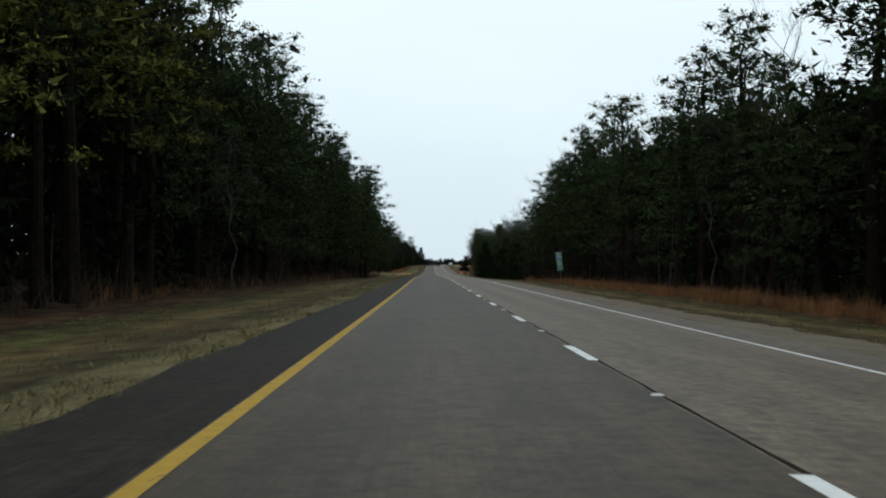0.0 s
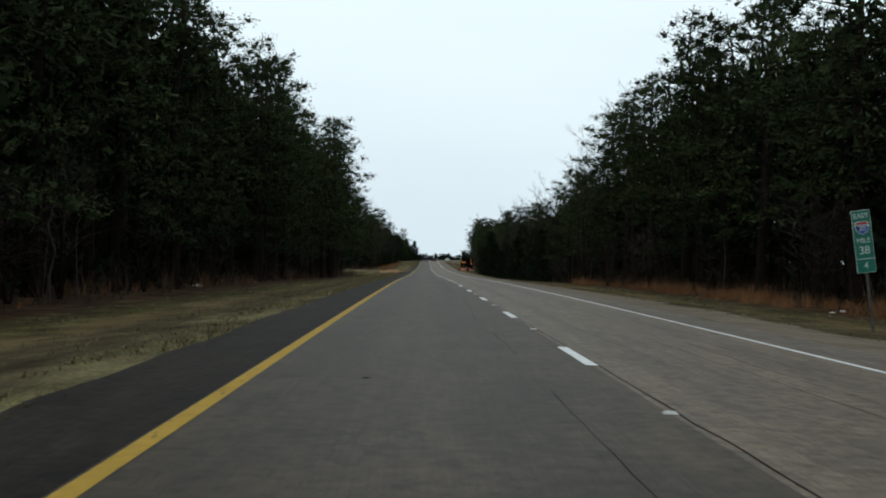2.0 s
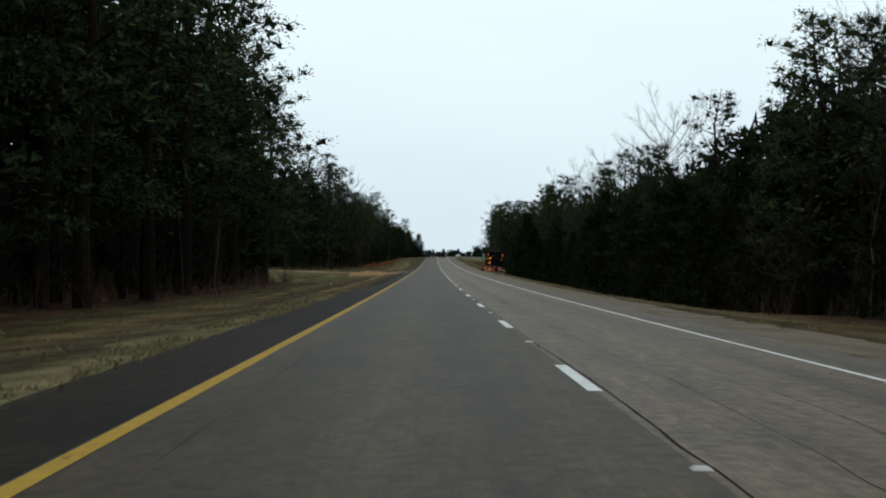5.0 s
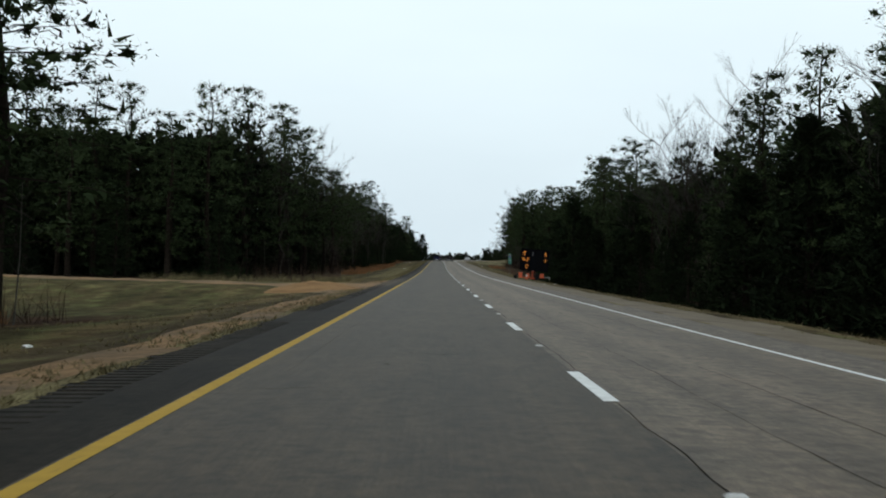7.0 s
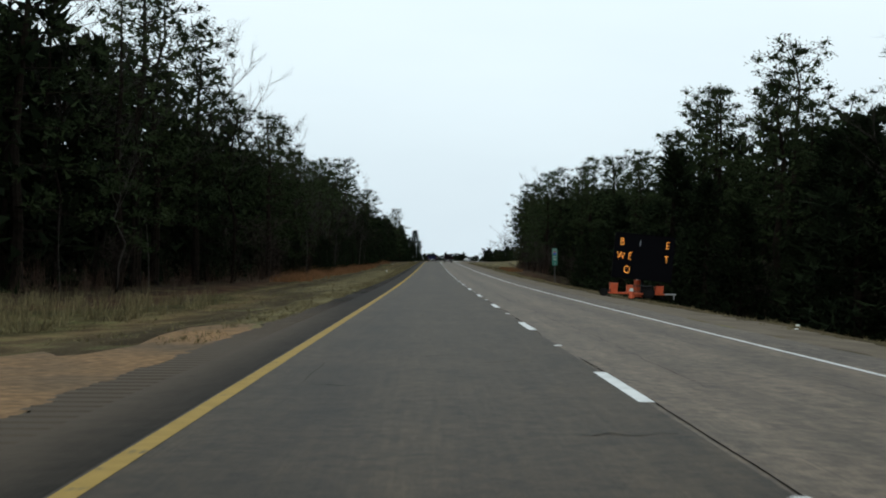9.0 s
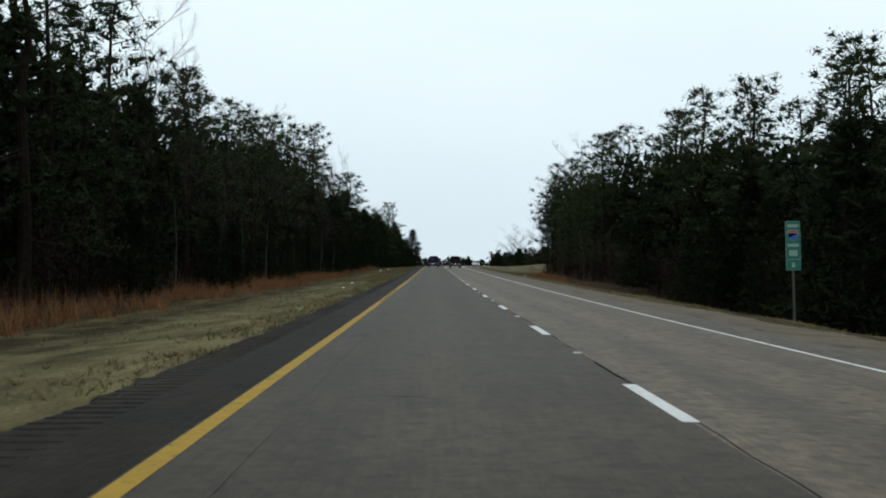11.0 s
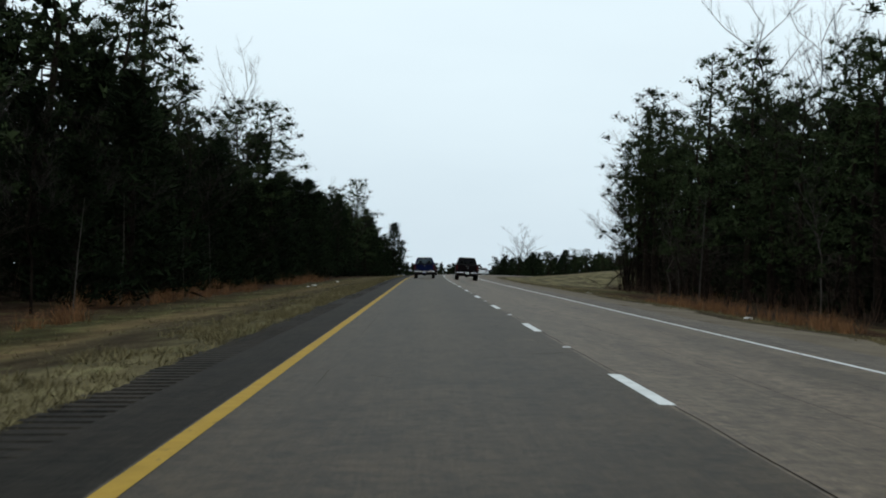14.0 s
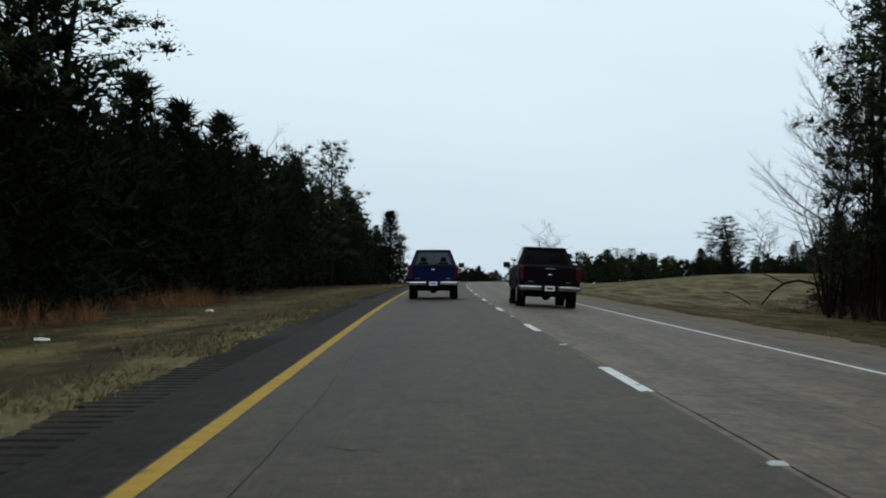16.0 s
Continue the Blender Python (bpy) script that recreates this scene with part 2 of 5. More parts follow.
def verge_material():
    """Winter verge: pale straw beside the pavement, brown ruts, dull green turf, then red-brown litter under the trees. 'across' is the distance from the road's middle."""
    m = bpy.data.materials.new("winter_verge")
    m.use_nodes = True
    n, l = m.node_tree.nodes, m.node_tree.links
    b = n["Principled BSDF"]
    b.inputs["Roughness"].default_value = 1.0
    b.inputs["Specular IOR Level"].default_value = 0.03
    geo = n.new("ShaderNodeNewGeometry")
    far = n.new("ShaderNodeAttribute")
    far.attribute_name = "across"

    def cloud_of(scale, stretch_, detail):
        turned = n.new("ShaderNodeMapping")
        turned.inputs["Scale"].default_value = stretch_
        l.new(geo.outputs["Position"], turned.inputs[0])
        tex = n.new("ShaderNodeTexNoise")
        tex.inputs["Scale"].default_value, tex.inputs["Detail"].default_value = scale, detail
        l.new(turned.outputs[0], tex.inputs["Vector"])
        return tex.outputs[0]

    def added(noise_, amount, onto):
        k = n.new("ShaderNodeMath")
        k.operation = "MULTIPLY_ADD"
        k.inputs[1].default_value = amount
        l.new(noise_, k.inputs[0])
        l.new(onto, k.inputs[2])
        return k.outputs[0]
    streaks = cloud_of(1.0, (0.7, 0.09, 1), 5.0)
    place = added(streaks, 2.6, far.outputs["Fac"])
    place = added(cloud_of(1.0, (1.6, 0.7, 1), 4.0), 1.2, place)
    zone = n.new("ShaderNodeMapRange")
    zone.inputs["From Min"].default_value, zone.inputs["From Max"].default_value = 5.9, 26.9
    l.new(place, zone.inputs["Value"])
    ramp = n.new("ShaderNodeValToRGB")
    e = ramp.color_ramp.elements
    e[0].position, e[0].color = 0.0, (0.165, 0.138, 0.068, 1)
    e[1].position, e[1].color = 1.0, (0.018, 0.013, 0.009, 1)
    for at_, col in ((0.030, (0.1180, 0.0974, 0.0510)), (0.095, (0.1003, 0.0844, 0.0442)), (0.129, (0.0391, 0.0292, 0.0170)), (0.181, (0.0510, 0.0390, 0.0213)), (0.252, (0.0884, 0.0625, 0.0306)), (0.314, (0.0425, 0.0381, 0.0153)), (0.390, (0.0391, 0.0276, 0.0136)), (0.476, (0.0408, 0.0203, 0.0119)), (0.667, (0.0238, 0.0146, 0.0093))):
        ramp.color_ramp.elements.new(at_).color = (*col, 1)
    l.new(zone.outputs[0], ramp.inputs[0])
    tuft_noise = cloud_of(1.3, (1, 0.55, 1), 8.0)
    blades_noise = cloud_of(16, (1, 1, 1), 4.0)
    green = n.new("ShaderNodeMixRGB")
    green.inputs[2].default_value = (0.055, 0.066, 0.022, 1)
    pick = n.new("ShaderNodeMapRange")
    pick.inputs["From Min"].default_value, pick.inputs["From Max"].default_value, pick.inputs["To Max"].default_value = 0.52, 0.7, 0.45
    l.new(tuft_noise, pick.inputs["Value"])
    l.new(pick.outputs[0], green.inputs[0])
    l.new(ramp.outputs[0], green.inputs[1])
    colour = shade(n, l, green.outputs[0], cloud_of(0.6, (1, 0.4, 1), 6.0), 1.2)
    colour = shade(n, l, colour, tuft_noise, 0.9)
    colour = shade(n, l, colour, blades_noise, 1.2)
    l.new(colour, b.inputs["Base Color"])
    bn = n.new("ShaderNodeBump")
    bn.inputs["Strength"].default_value, bn.inputs["Distance"].default_value = 0.7, 0.06
    l.new(blades_noise, bn.inputs["Height"])
    l.new(bn.outputs[0], b.inputs["Normal"])
    return m


LANES = asphalt("worn_asphalt", (0.0302, 0.0221, 0.0130), (0.0421, 0.0306, 0.0181), (0.0512, 0.0362, 0.0212), 0.4)
LANES_R = asphalt("worn_warm_asphalt", (0.0742, 0.0580, 0.0407), (0.0994, 0.0758, 0.0535), (0.1136, 0.0840, 0.0592), 0.4)
SHOULDER = asphalt("dark_asphalt", (0.0121, 0.0102, 0.0079), (0.0180, 0.0152, 0.0117), (0.0243, 0.0192, 0.0143), 0.6, 0.75, 0.045)
SHOULDER_R = asphalt("grey_asphalt", (0.0670, 0.0551, 0.0437), (0.0907, 0.0745, 0.0594), (0.1102, 0.0875, 0.0659), 0.5, 0.8, 0.2)
YELLOW = paint_on_road("yellow_road_paint", (0.35, 0.22, 0.033), (0.12, 0.09, 0.038), 0.64)
YELLOW_FADED = paint_on_road("faded_yellow_road_paint", (0.29, 0.195, 0.055), (0.12, 0.095, 0.055), 0.62)
WHITE = paint_on_road("white_road_paint", (0.62, 0.63, 0.62), (0.15, 0.14, 0.13), 0.64)
TAR = material("crack_filler", (0.018, 0.0165, 0.015), (0.030, 0.028, 0.025), 3, rough=1.0, spec=0.0)
VERGE = verge_material()
EARTH = material("sandy_earth", (0.088, 0.062, 0.038), (0.185, 0.108, 0.05), 0.34, rough=0.95, fine=0.9, bump=1.0, third=(0.12, 0.085, 0.05), spec=0.1)
SAND = material("orange_sand", (0.145, 0.082, 0.038), (0.205, 0.122, 0.058), 1.1, rough=1.0, fine=0.5, bump=1.0, third=(0.13, 0.08, 0.042), spec=0.03)
GRIT = material("gritty_roadside_soil", (0.085, 0.068, 0.049), (0.135, 0.11, 0.08), 0.7, rough=0.95, fine=0.45, bump=0.7, third=(0.075, 0.066, 0.04), spec=0.1)
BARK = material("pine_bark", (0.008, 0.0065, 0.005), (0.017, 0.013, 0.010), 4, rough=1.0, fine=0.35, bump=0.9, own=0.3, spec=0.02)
PALE_BARK = material("pale_bark", (0.038, 0.034, 0.03), (0.075, 0.067, 0.058), 5, rough=0.9, fine=0.3, bump=0.5, own=0.25, spec=0.1)
TWIG = material("grey_twigs", (0.0228, 0.0198, 0.0174), (0.0408, 0.0360, 0.0318), 3, rough=1.0, own=0.25, spec=0.02)
BUSH_TWIG = material("brown_twigs", (0.030, 0.024, 0.020), (0.055, 0.044, 0.037), 2, rough=1.0, own=0.3, spec=0.02)
NEEDLES = material("pine_needles", (0.0158, 0.0235, 0.0108), (0.029, 0.040, 0.0168), 0.35, rough=1.0, island=0.25, own=0.35, spec=0.02)
# yellow-olive copy of the needles; the sunlit look is put into its colour
OLIVE = material("sunlit_pine_needles", (0.058, 0.064, 0.016), (0.10, 0.098, 0.026), 0.35, rough=1.0, island=0.25, own=0.25, spec=0.02)
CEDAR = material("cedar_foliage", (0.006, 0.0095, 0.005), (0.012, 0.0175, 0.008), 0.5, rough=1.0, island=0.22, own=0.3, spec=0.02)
# foliage inside the wood: its deep shade is put into the base colour
DEEP = material("shaded_woodland_foliage", (0.006, 0.009, 0.005), (0.011, 0.015, 0.007), 0.2, rough=1.0, island=0.3, spec=0.02)
BRUSH = material("leafless_brush", (0.0390, 0.0260, 0.0195), (0.0715, 0.0468, 0.0338), 0.6, rough=1.0, island=0.45, spec=0.02)
SEDGE = material("dry_bronze_grass", (0.118, 0.058, 0.026), (0.20, 0.102, 0.046), 0.5, rough=0.9, island=0.4, spec=0.1)
STRAW = material("dead_grass_blades", (0.0903, 0.0740, 0.0361), (0.1419, 0.1204, 0.0619), 0.9, rough=0.9, island=0.5, third=(0.0533, 0.0705, 0.0258), spec=0.1)
RUBBER = material("tyre_rubber", (0.007, 0.007, 0.007), (0.013, 0.0125, 0.012), 9, rough=0.95, spec=0.05)
CHROME = plain("chrome", (0.33, 0.34, 0.36), 0.14, 1.0)
STEEL = material("galvanised_steel", (0.32, 0.33, 0.33), (0.45, 0.46, 0.46), 6, rough=0.5, metal=0.8)
POST = material("weathered_post_steel", (0.05, 0.048, 0.045), (0.09, 0.086, 0.08), 6, rough=0.8)
BLACK = plain("black_plastic", (0.007, 0.007, 0.008), 0.8, spec=0.15)
BLUE = plain("dark_blue_car_paint", (0.0025, 0.006, 0.036), 0.4, 0.0, coat=0.0, spec=0.06)
NIGHT = plain("black_cherry_car_paint", (0.004, 0.0024, 0.003), 0.4, 0.0, coat=0.0, spec=0.05)
SILVER = plain("silver_car_paint", (0.5, 0.52, 0.54), 0.3, 0.5, coat=0.5)
RED_LENS = plain("red_tail_lens", (0.038, 0.002, 0.003), 0.35, spec=0.15)
PLATE = plain("plate_white", (0.72, 0.73, 0.74), 0.4)
STUD = plain("worn_reflector", (0.42, 0.42, 0.41), 0.7, spec=0.1)
PALE = plain("pale_lens", (0.6, 0.6, 0.58), 0.3)
TINT = glass("tinted_glass", (0.2, 0.225, 0.235))
DARK_TINT = glass("dark_tinted_glass", (0.015, 0.016, 0.018))
CLOTH = plain("dark_seat_cloth", (0.02, 0.02, 0.022), 0.9)
GREEN = material("green_sign_sheeting", (0.0, 0.105, 0.075), (0.003, 0.128, 0.09), 3, rough=0.45, fine=0.08)
SIGN_WHITE = plain("white_sign_sheeting", (0.52, 0.58, 0.55), 0.5)
SIGN_DULL = plain("weathered_white_sheeting", (0.22, 0.3, 0.27), 0.6)
SHIELD_BLUE = plain("shield_blue", (0.03, 0.08, 0.36), 0.5)
SHIELD_RED = plain("shield_red", (0.35, 0.04, 0.05), 0.5)
ORANGE = material("orange_trailer_paint", (0.42, 0.06, 0.014), (0.54, 0.09, 0.022), 3, rough=0.5, fine=0.15)
ORANGE_DULL = material("dirty_reflective_band", (0.2, 0.05, 0.02), (0.34, 0.1, 0.05), 4, rough=0.6)
BOARD = plain("matt_black_board", (0.004, 0.004, 0.005), 1.0, spec=0.02)
LED = plain("amber_leds", (1.0, 0.36, 0.06), 0.5, emit=1.2)
LED_DIM = plain("dim_leds", (0.35, 0.38, 0.42), 0.5, emit=0.18)
LITTER = material("crumpled_white_litter", (0.5, 0.5, 0.48), (0.72, 0.72, 0.7), 7, rough=0.7)

# ---------------------------------------------------------------- the lie of the road
STEP = 2.0
ALONG = np.arange(-200, 4200, STEP)
GRADE = np.interp(ALONG, [-200, -50, 100, 200, 300, 380, 460, 540, 610, 690, 780, 880, 1000, 1300, 1600],
                  [-0.0057, -0.0057, -0.0008, -0.0078, -0.0021, -0.0006, 0.006, 0.0085, 0.0085, 0.0075, 0.003, 0.0, -0.012, -0.012, 0.0])
RISE = np.concatenate([[0], np.cumsum((GRADE[1:] + GRADE[:-1]) / 2 * STEP)])
RISE -= np.interp(0, ALONG, RISE)
TURN = np.interp(ALONG, [-200, -50, 100, 200, 300, 380, 460, 540, 620], [0.0, 0.0, -0.0012, -0.0027, 0.0003, 0.0004, 0.0008, 0.0021, 0.0005])
TURN += np.clip(ALONG - 620, 0, 900) / 3250 + np.clip(ALONG - 690, 0, 300) / 1000
SHIFT = np.concatenate([[0], np.cumsum((TURN[1:] + TURN[:-1]) / 2 * STEP)])
SHIFT -= np.interp(0, ALONG, SHIFT)
CROWN = 0.0225


def rise(s):
    return float(np.interp(s, ALONG, RISE))


def shift(s):
    return float(np.interp(s, ALONG, SHIFT))


def heading(s):
    return -math.degrees(math.atan(float(np.interp(s, ALONG, TURN))))


def on_road(u, s, up=0.0):
    """A place on the crowned pavement, u metres right of the middle."""
    return (shift(s) + u, s, rise(s) - CROWN * abs(u) + up)


def ease(a, b, x):
    t = min(1.0, max(0.0, (x - a) / (b - a)))
    return t * t * (3 - 2 * t)


def soil(u, s):
    """The ground's height over the road's middle."""
    a = abs(u)
    if u < 0:
        z = float(np.interp(a, [0, 4.4, 5.05, 6.5, 9, 13, 18, 30, 60], [-0.4, -0.4, -0.135, -0.26, -0.52, -0.7, -0.75, -0.7, -0.5]))
        gap = ease(328, 338, s) * (1 - ease(356, 368, s))
        if a > 5.05:
            z = z * (1 - gap) + gap * -0.3 + (-0.35 * ease(8, 14, a) * ease(296, 310, s) * (1 - ease(322, 334, s)))
    else:
        low = ease(255, 300, s) * (1 - ease(500, 560, s))
        z = float(np.interp(a, [0, 4.0, 4.8, 6.5, 8.5, 12, 18, 30, 60], [-0.4, -0.4, -0.13, -0.22, -0.34, -0.85, -1.05, -1.0, -0.9]))
        flat = 1 - ease(225, 265, s)
        z += flat * float(np.interp(a, [0, 6.5, 8.5, 12, 18, 30, 60], [0, 0, 0.09, 0.45, 0.6, 0.55, 0.4]))
        z -= low * 1.7 * ease(10.0, 16.0, a)
        mound = ease(668, 742, s)
        z = z * (1 - 0.8 * mound * ease(8, 14, a)) + 1.9 * mound * ease(9, 36, a) * (1 - 0.8 * ease(860, 960, s))
    if a > 5.6:
        z += 0.09 * min(1, (a - 5.6) / 3) * noise.noise((u * 0.35, s * 0.16, 3.1)) + 0.3 * min(1, max(0, a - 22) / 20) * noise.noise((u * 0.05, s * 0.05, 8.0))
    return z


def on_ground(u, s, sink=0.0):
    return (shift(s) + u, s, rise(s) + soil(u, s) - sink)


# ---------------------------------------------------------------- mesh helpers
def part(name, bm, mat, parent=None, label=""):
    """Links a bmesh as one mesh object under a thing or a part."""
    me = bpy.data.meshes.new(name)
    bm.to_mesh(me)
    bm.free()
    me.materials.append(mat)
    ob = new(name, me)
    ob.parent = parent
    return tagged(ob, label)


def thing(name, m, label, category, group=""):
    ob = new(name)
    ob.matrix_basis = m
    return tagged(ob, label, category, group)


class Soup:
    """Vertices and faces gathered for one mesh."""

    def __init__(self):
        self.v, self.f = [], []

    def face(self, *points):
        k = len(self.v)
        self.v.extend(tuple(p) for p in points)
        self.f.append(tuple(range(k, k + len(points))))

    def tube(self, line, radii, sides=6):
        """A tapering tube along a line of Vectors."""
        rings = []
        for i, p in enumerate(line):
            d = (line[min(i + 1, len(line) - 1)] - line[max(i - 1, 0)]).normalized()
            a = d.cross(Vector((0.31, 0.95, 0.05))).normalized()
            b = d.cross(a)
            k = len(self.v)
            for j in range(sides):
                w = 2 * math.pi * j / sides
                self.v.append(tuple(p + (a * math.cos(w) + b * math.sin(w)) * radii[i]))
            rings.append(k)
        for r0, r1 in zip(rings, rings[1:]):
            for j in range(sides):
                q = (j + 1) % sides
                self.f.append((r0 + j, r0 + q, r1 + q, r1 + j))

    def mesh(self, name, mat, smooth=False):
        me = bpy.data.meshes.new(name)
        me.from_pydata(self.v, [], self.f)
        if smooth:
            me.polygons.foreach_set("use_smooth", [True] * len(self.f))
        me.materials.append(mat)
        return me

    def under(self, name, mat, parent=None, label="", smooth=False):
        ob = new(name, self.mesh(name, mat, smooth))
        ob.parent = parent
        return tagged(ob, label)


def block(bm, x0, x1, y0, y1, z0, z1, bevel=0.0, taper=0.0):
    """A box; taper draws its top in across x; bevel rounds its edges."""
    r = bmesh.ops.create_cube(bm, size=1)
    for v in r["verts"]:
        top = v.co.z > 0
        x = (x0 + x1) / 2 + v.co.x * (x1 - x0 - (2 * taper if top else 0))
        v.co = (x, y0 if v.co.y < 0 else y1, z1 if top else z0)
    if bevel:
        edges = list({e for v in r["verts"] for e in v.link_edges})
        bmesh.ops.bevel(bm, geom=edges, offset=bevel, segments=2, affect="EDGES", profile=0.5)
    return bm


def drum(bm, centre, radius, width, axis="X", sides=24, r2=None):
    m = Matrix.Translation(centre) @ (Matrix.Rotation(radians(90), 4, "Y") if axis == "X" else Matrix.Rotation(radians(90), 4, "X") if axis == "Y" else Matrix())
    bmesh.ops.create_cone(bm, cap_ends=True, segments=sides, radius1=radius, radius2=radius if r2 is None else r2, depth=width, matrix=m)
    return bm


def side_profile(bm, outline, half, top_in=0.0, z_from=99.0, z_to=100.0):
    """A shape given by its side outline (y, z), spread to half a width on both sides and drawn in above z_from."""
    def wide(z):
        return half - top_in * min(1.0, max(0.0, (z - z_from) / (z_to - z_from)))
    a = [bm.verts.new((-wide(z), y, z)) for y, z in outline]
    b = [bm.verts.new((wide(z), y, z)) for y, z in outline]
    bm.faces.new(a)
    bm.faces.new(b[::-1])
    for i in range(len(outline)):
        j = (i + 1) % len(outline)
        bm.faces.new((a[i], b[i], b[j], a[j]))
    bmesh.ops.recalc_face_normals(bm, faces=bm.faces)
    return bm


# ---------------------------------------------------------------- ground, road, earth strips
def grassy(u, s):
    """How far the turf counts as lying from the road: open grass in the clearing and on the mound, litter under the trees."""
    if u < -9 and 300 < s < 392:
        return 10.3 + 14 * (1 - ease(300, 318, s) * (1 - ease(380, 392, s))) + 6 * ease(40, 55, -u)
    if -12.5 < u < -5 and 392 < s < 548:
        k = ease(392, 410, s) * (1 - ease(515, 548, s)) * (1 - ease(11, 12.5, -u))
        return -u - k * (-u - 5.0) * 0.72
    if u > 8 and s > 630:
        return 10.3 - 4.2 * ease(655, 685, s) + 4 * (1 - ease(630, 650, s))
    return 99.0


def strip(name, mat, us, ss, height, kind="structure", label="", category="", ragged=0.0, rims=(0,)):
    """A sheet swept along the road: offsets us across, stations ss along, height(u, s) over the road's middle."""
    v, f, tag, dirt = [], [], [], []
    for s in ss:
        c, h = shift(s), rise(s)
        for i, u in enumerate(us):
            w = u
            if ragged and i in rims:
                w += ragged * noise.noise((s * 0.21, u, 1.7)) + 0.6 * ragged * noise.noise((s * 0.9, u, 4.2)) + 0.4 * ragged * noise.noise((s * 2.7, u, 6.1))
            v.append((c + w, s, h + height(w, s)))
            tag.append(min(abs(w), grassy(w, s)))
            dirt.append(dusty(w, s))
    n = len(us)
    for j in range(len(ss) - 1):
        for i in range(n - 1):
            k = j * n + i
            f.append((k, k + 1, k + n + 1, k + n))
    me = bpy.data.meshes.new(name)
    me.from_pydata(v, [], f)
    me.attributes.new("across", "FLOAT", "POINT").data.foreach_set("value", tag)
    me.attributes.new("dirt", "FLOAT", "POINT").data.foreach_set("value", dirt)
    me.polygons.foreach_set("use_smooth", [True] * len(f))
    me.materials.append(mat)
    ob = new(name, me)
    return tagged(ob, label, category, kind=kind)


def pavement(u, s):
    return -CROWN * abs(u)


fine = list(np.arange(-9, 700, 0.75))
near = list(np.arange(-120, 900, 3.0)) + list(np.arange(900, 1700, 20.0))
far = near + [1800, 2100, 2600, 3300, 4100]
cut = [-2400, -900, -400, -220, -130, -90, -70, -55, -45, -38, -32, -27, -23, -20, -17.5, -15, -13, -11.5, -10, -9, -8, -7.2, -6.5, -5.9, -5.4, -5.05, -4.4,
       0, 4.0, 4.8, 5.4, 6, 6.6, 7.3, 8, 8.8, 9.8, 11, 12.5, 14, 16, 18, 20.5, 23, 26, 30, 35, 41, 50, 60, 75, 95, 130, 220, 400, 900, 2400]
strip("ground", VERGE, cut, far, soil, label="winter verge of straw, dull grass and needle litter", category="ground")
road = strip("road", LANES, [-3.745, -3.3, -2.8, -2.3, -1.85, -1.4, -0.95, -0.45, 0], near, pavement, label="worn dark grey asphalt lane", category="road")
strip("road_outer", LANES_R, [0, 0.45, 0.95, 1.4, 1.85, 2.3, 2.8, 3.3, 3.84], near, pavement, label="worn warm grey asphalt lane", category="road")
strip("pavement_left", SHOULDER, [-4.5, -4.3, -4.1, -3.9, -3.745], near, lambda u, s: pavement(u, s) - 0.003, label="narrow dark asphalt shoulder beside the yellow line", category="shoulder")
strip("pavement_right", SHOULDER_R, [3.84, 4.4, 4.95], near, lambda u, s: pavement(u, s) - 0.003, ragged=0.12, rims=(2,), label="grey asphalt shoulder fraying into gritty soil", category="shoulder")
strip("pavement_edge", SHOULDER, [-5.1, -4.8, -4.5], [s for s in fine if s <= 267], lambda u, s: pavement(u, s) - 0.003, ragged=0.14, label="dark asphalt shoulder edge", category="shoulder")
strip("soil_strip", GRIT, [4.9, 5.5, 6.1, 6.7, 7.25], fine + [s for s in near if s >= 700], lambda u, s: max(soil(u, s) + 0.012, pavement(u, s) - 0.05 if u < 5.2 else -9), ragged=0.55, rims=(0, 4), label="bare gritty soil beside the right shoulder", category="soil")
strip("straw_strip", EARTH, [-6.7, -6.1, -5.6, -5.02], [s for s in near if 250 <= s <= 366], lambda u, s: soil(u, s) + 0.012, ragged=0.45, rims=(0, 3), label="bare sandy earth beside the left shoulder", category="soil")


def rumble():
    """Milled grooves across the outer edge of the left shoulder."""
    v, f = [], []
    s, pitch = 267.0, 0.36
    while s < 760:
        deep = -0.016 * max(0.15, min(1, 0.6 + 1.4 * noise.noise((s * 0.13, 5.0, 0))))
        for ds, dz in ((0, 0), (0.14, 0), (0.17, deep), (0.29, deep), (0.32, 0)):
            c, h = shift(s + ds), rise(s + ds)
            for u in (-5.06 + 0.18 * noise.noise((s * 0.5, 0, 0)) + 0.14 * noise.noise((s * 2.3, 4, 0)), -4.5):
                v.append((c + u, s + ds, h + pavement(u, s) - 0.003 + dz))
        s += pitch
    for k in range(0, len(v) - 2, 2):
        f.append((k, k + 1, k + 3, k + 2))
    me = bpy.data.meshes.new("rumble_strip")
    me.from_pydata(v, [], f)
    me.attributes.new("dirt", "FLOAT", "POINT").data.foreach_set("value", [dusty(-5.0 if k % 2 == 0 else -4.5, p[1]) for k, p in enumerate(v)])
    me.materials.append(SHOULDER)
    return tagged(new("rumble_strip", me), "milled grooves along the dark shoulder edge", "rumble strip", kind="structure")


rumble()


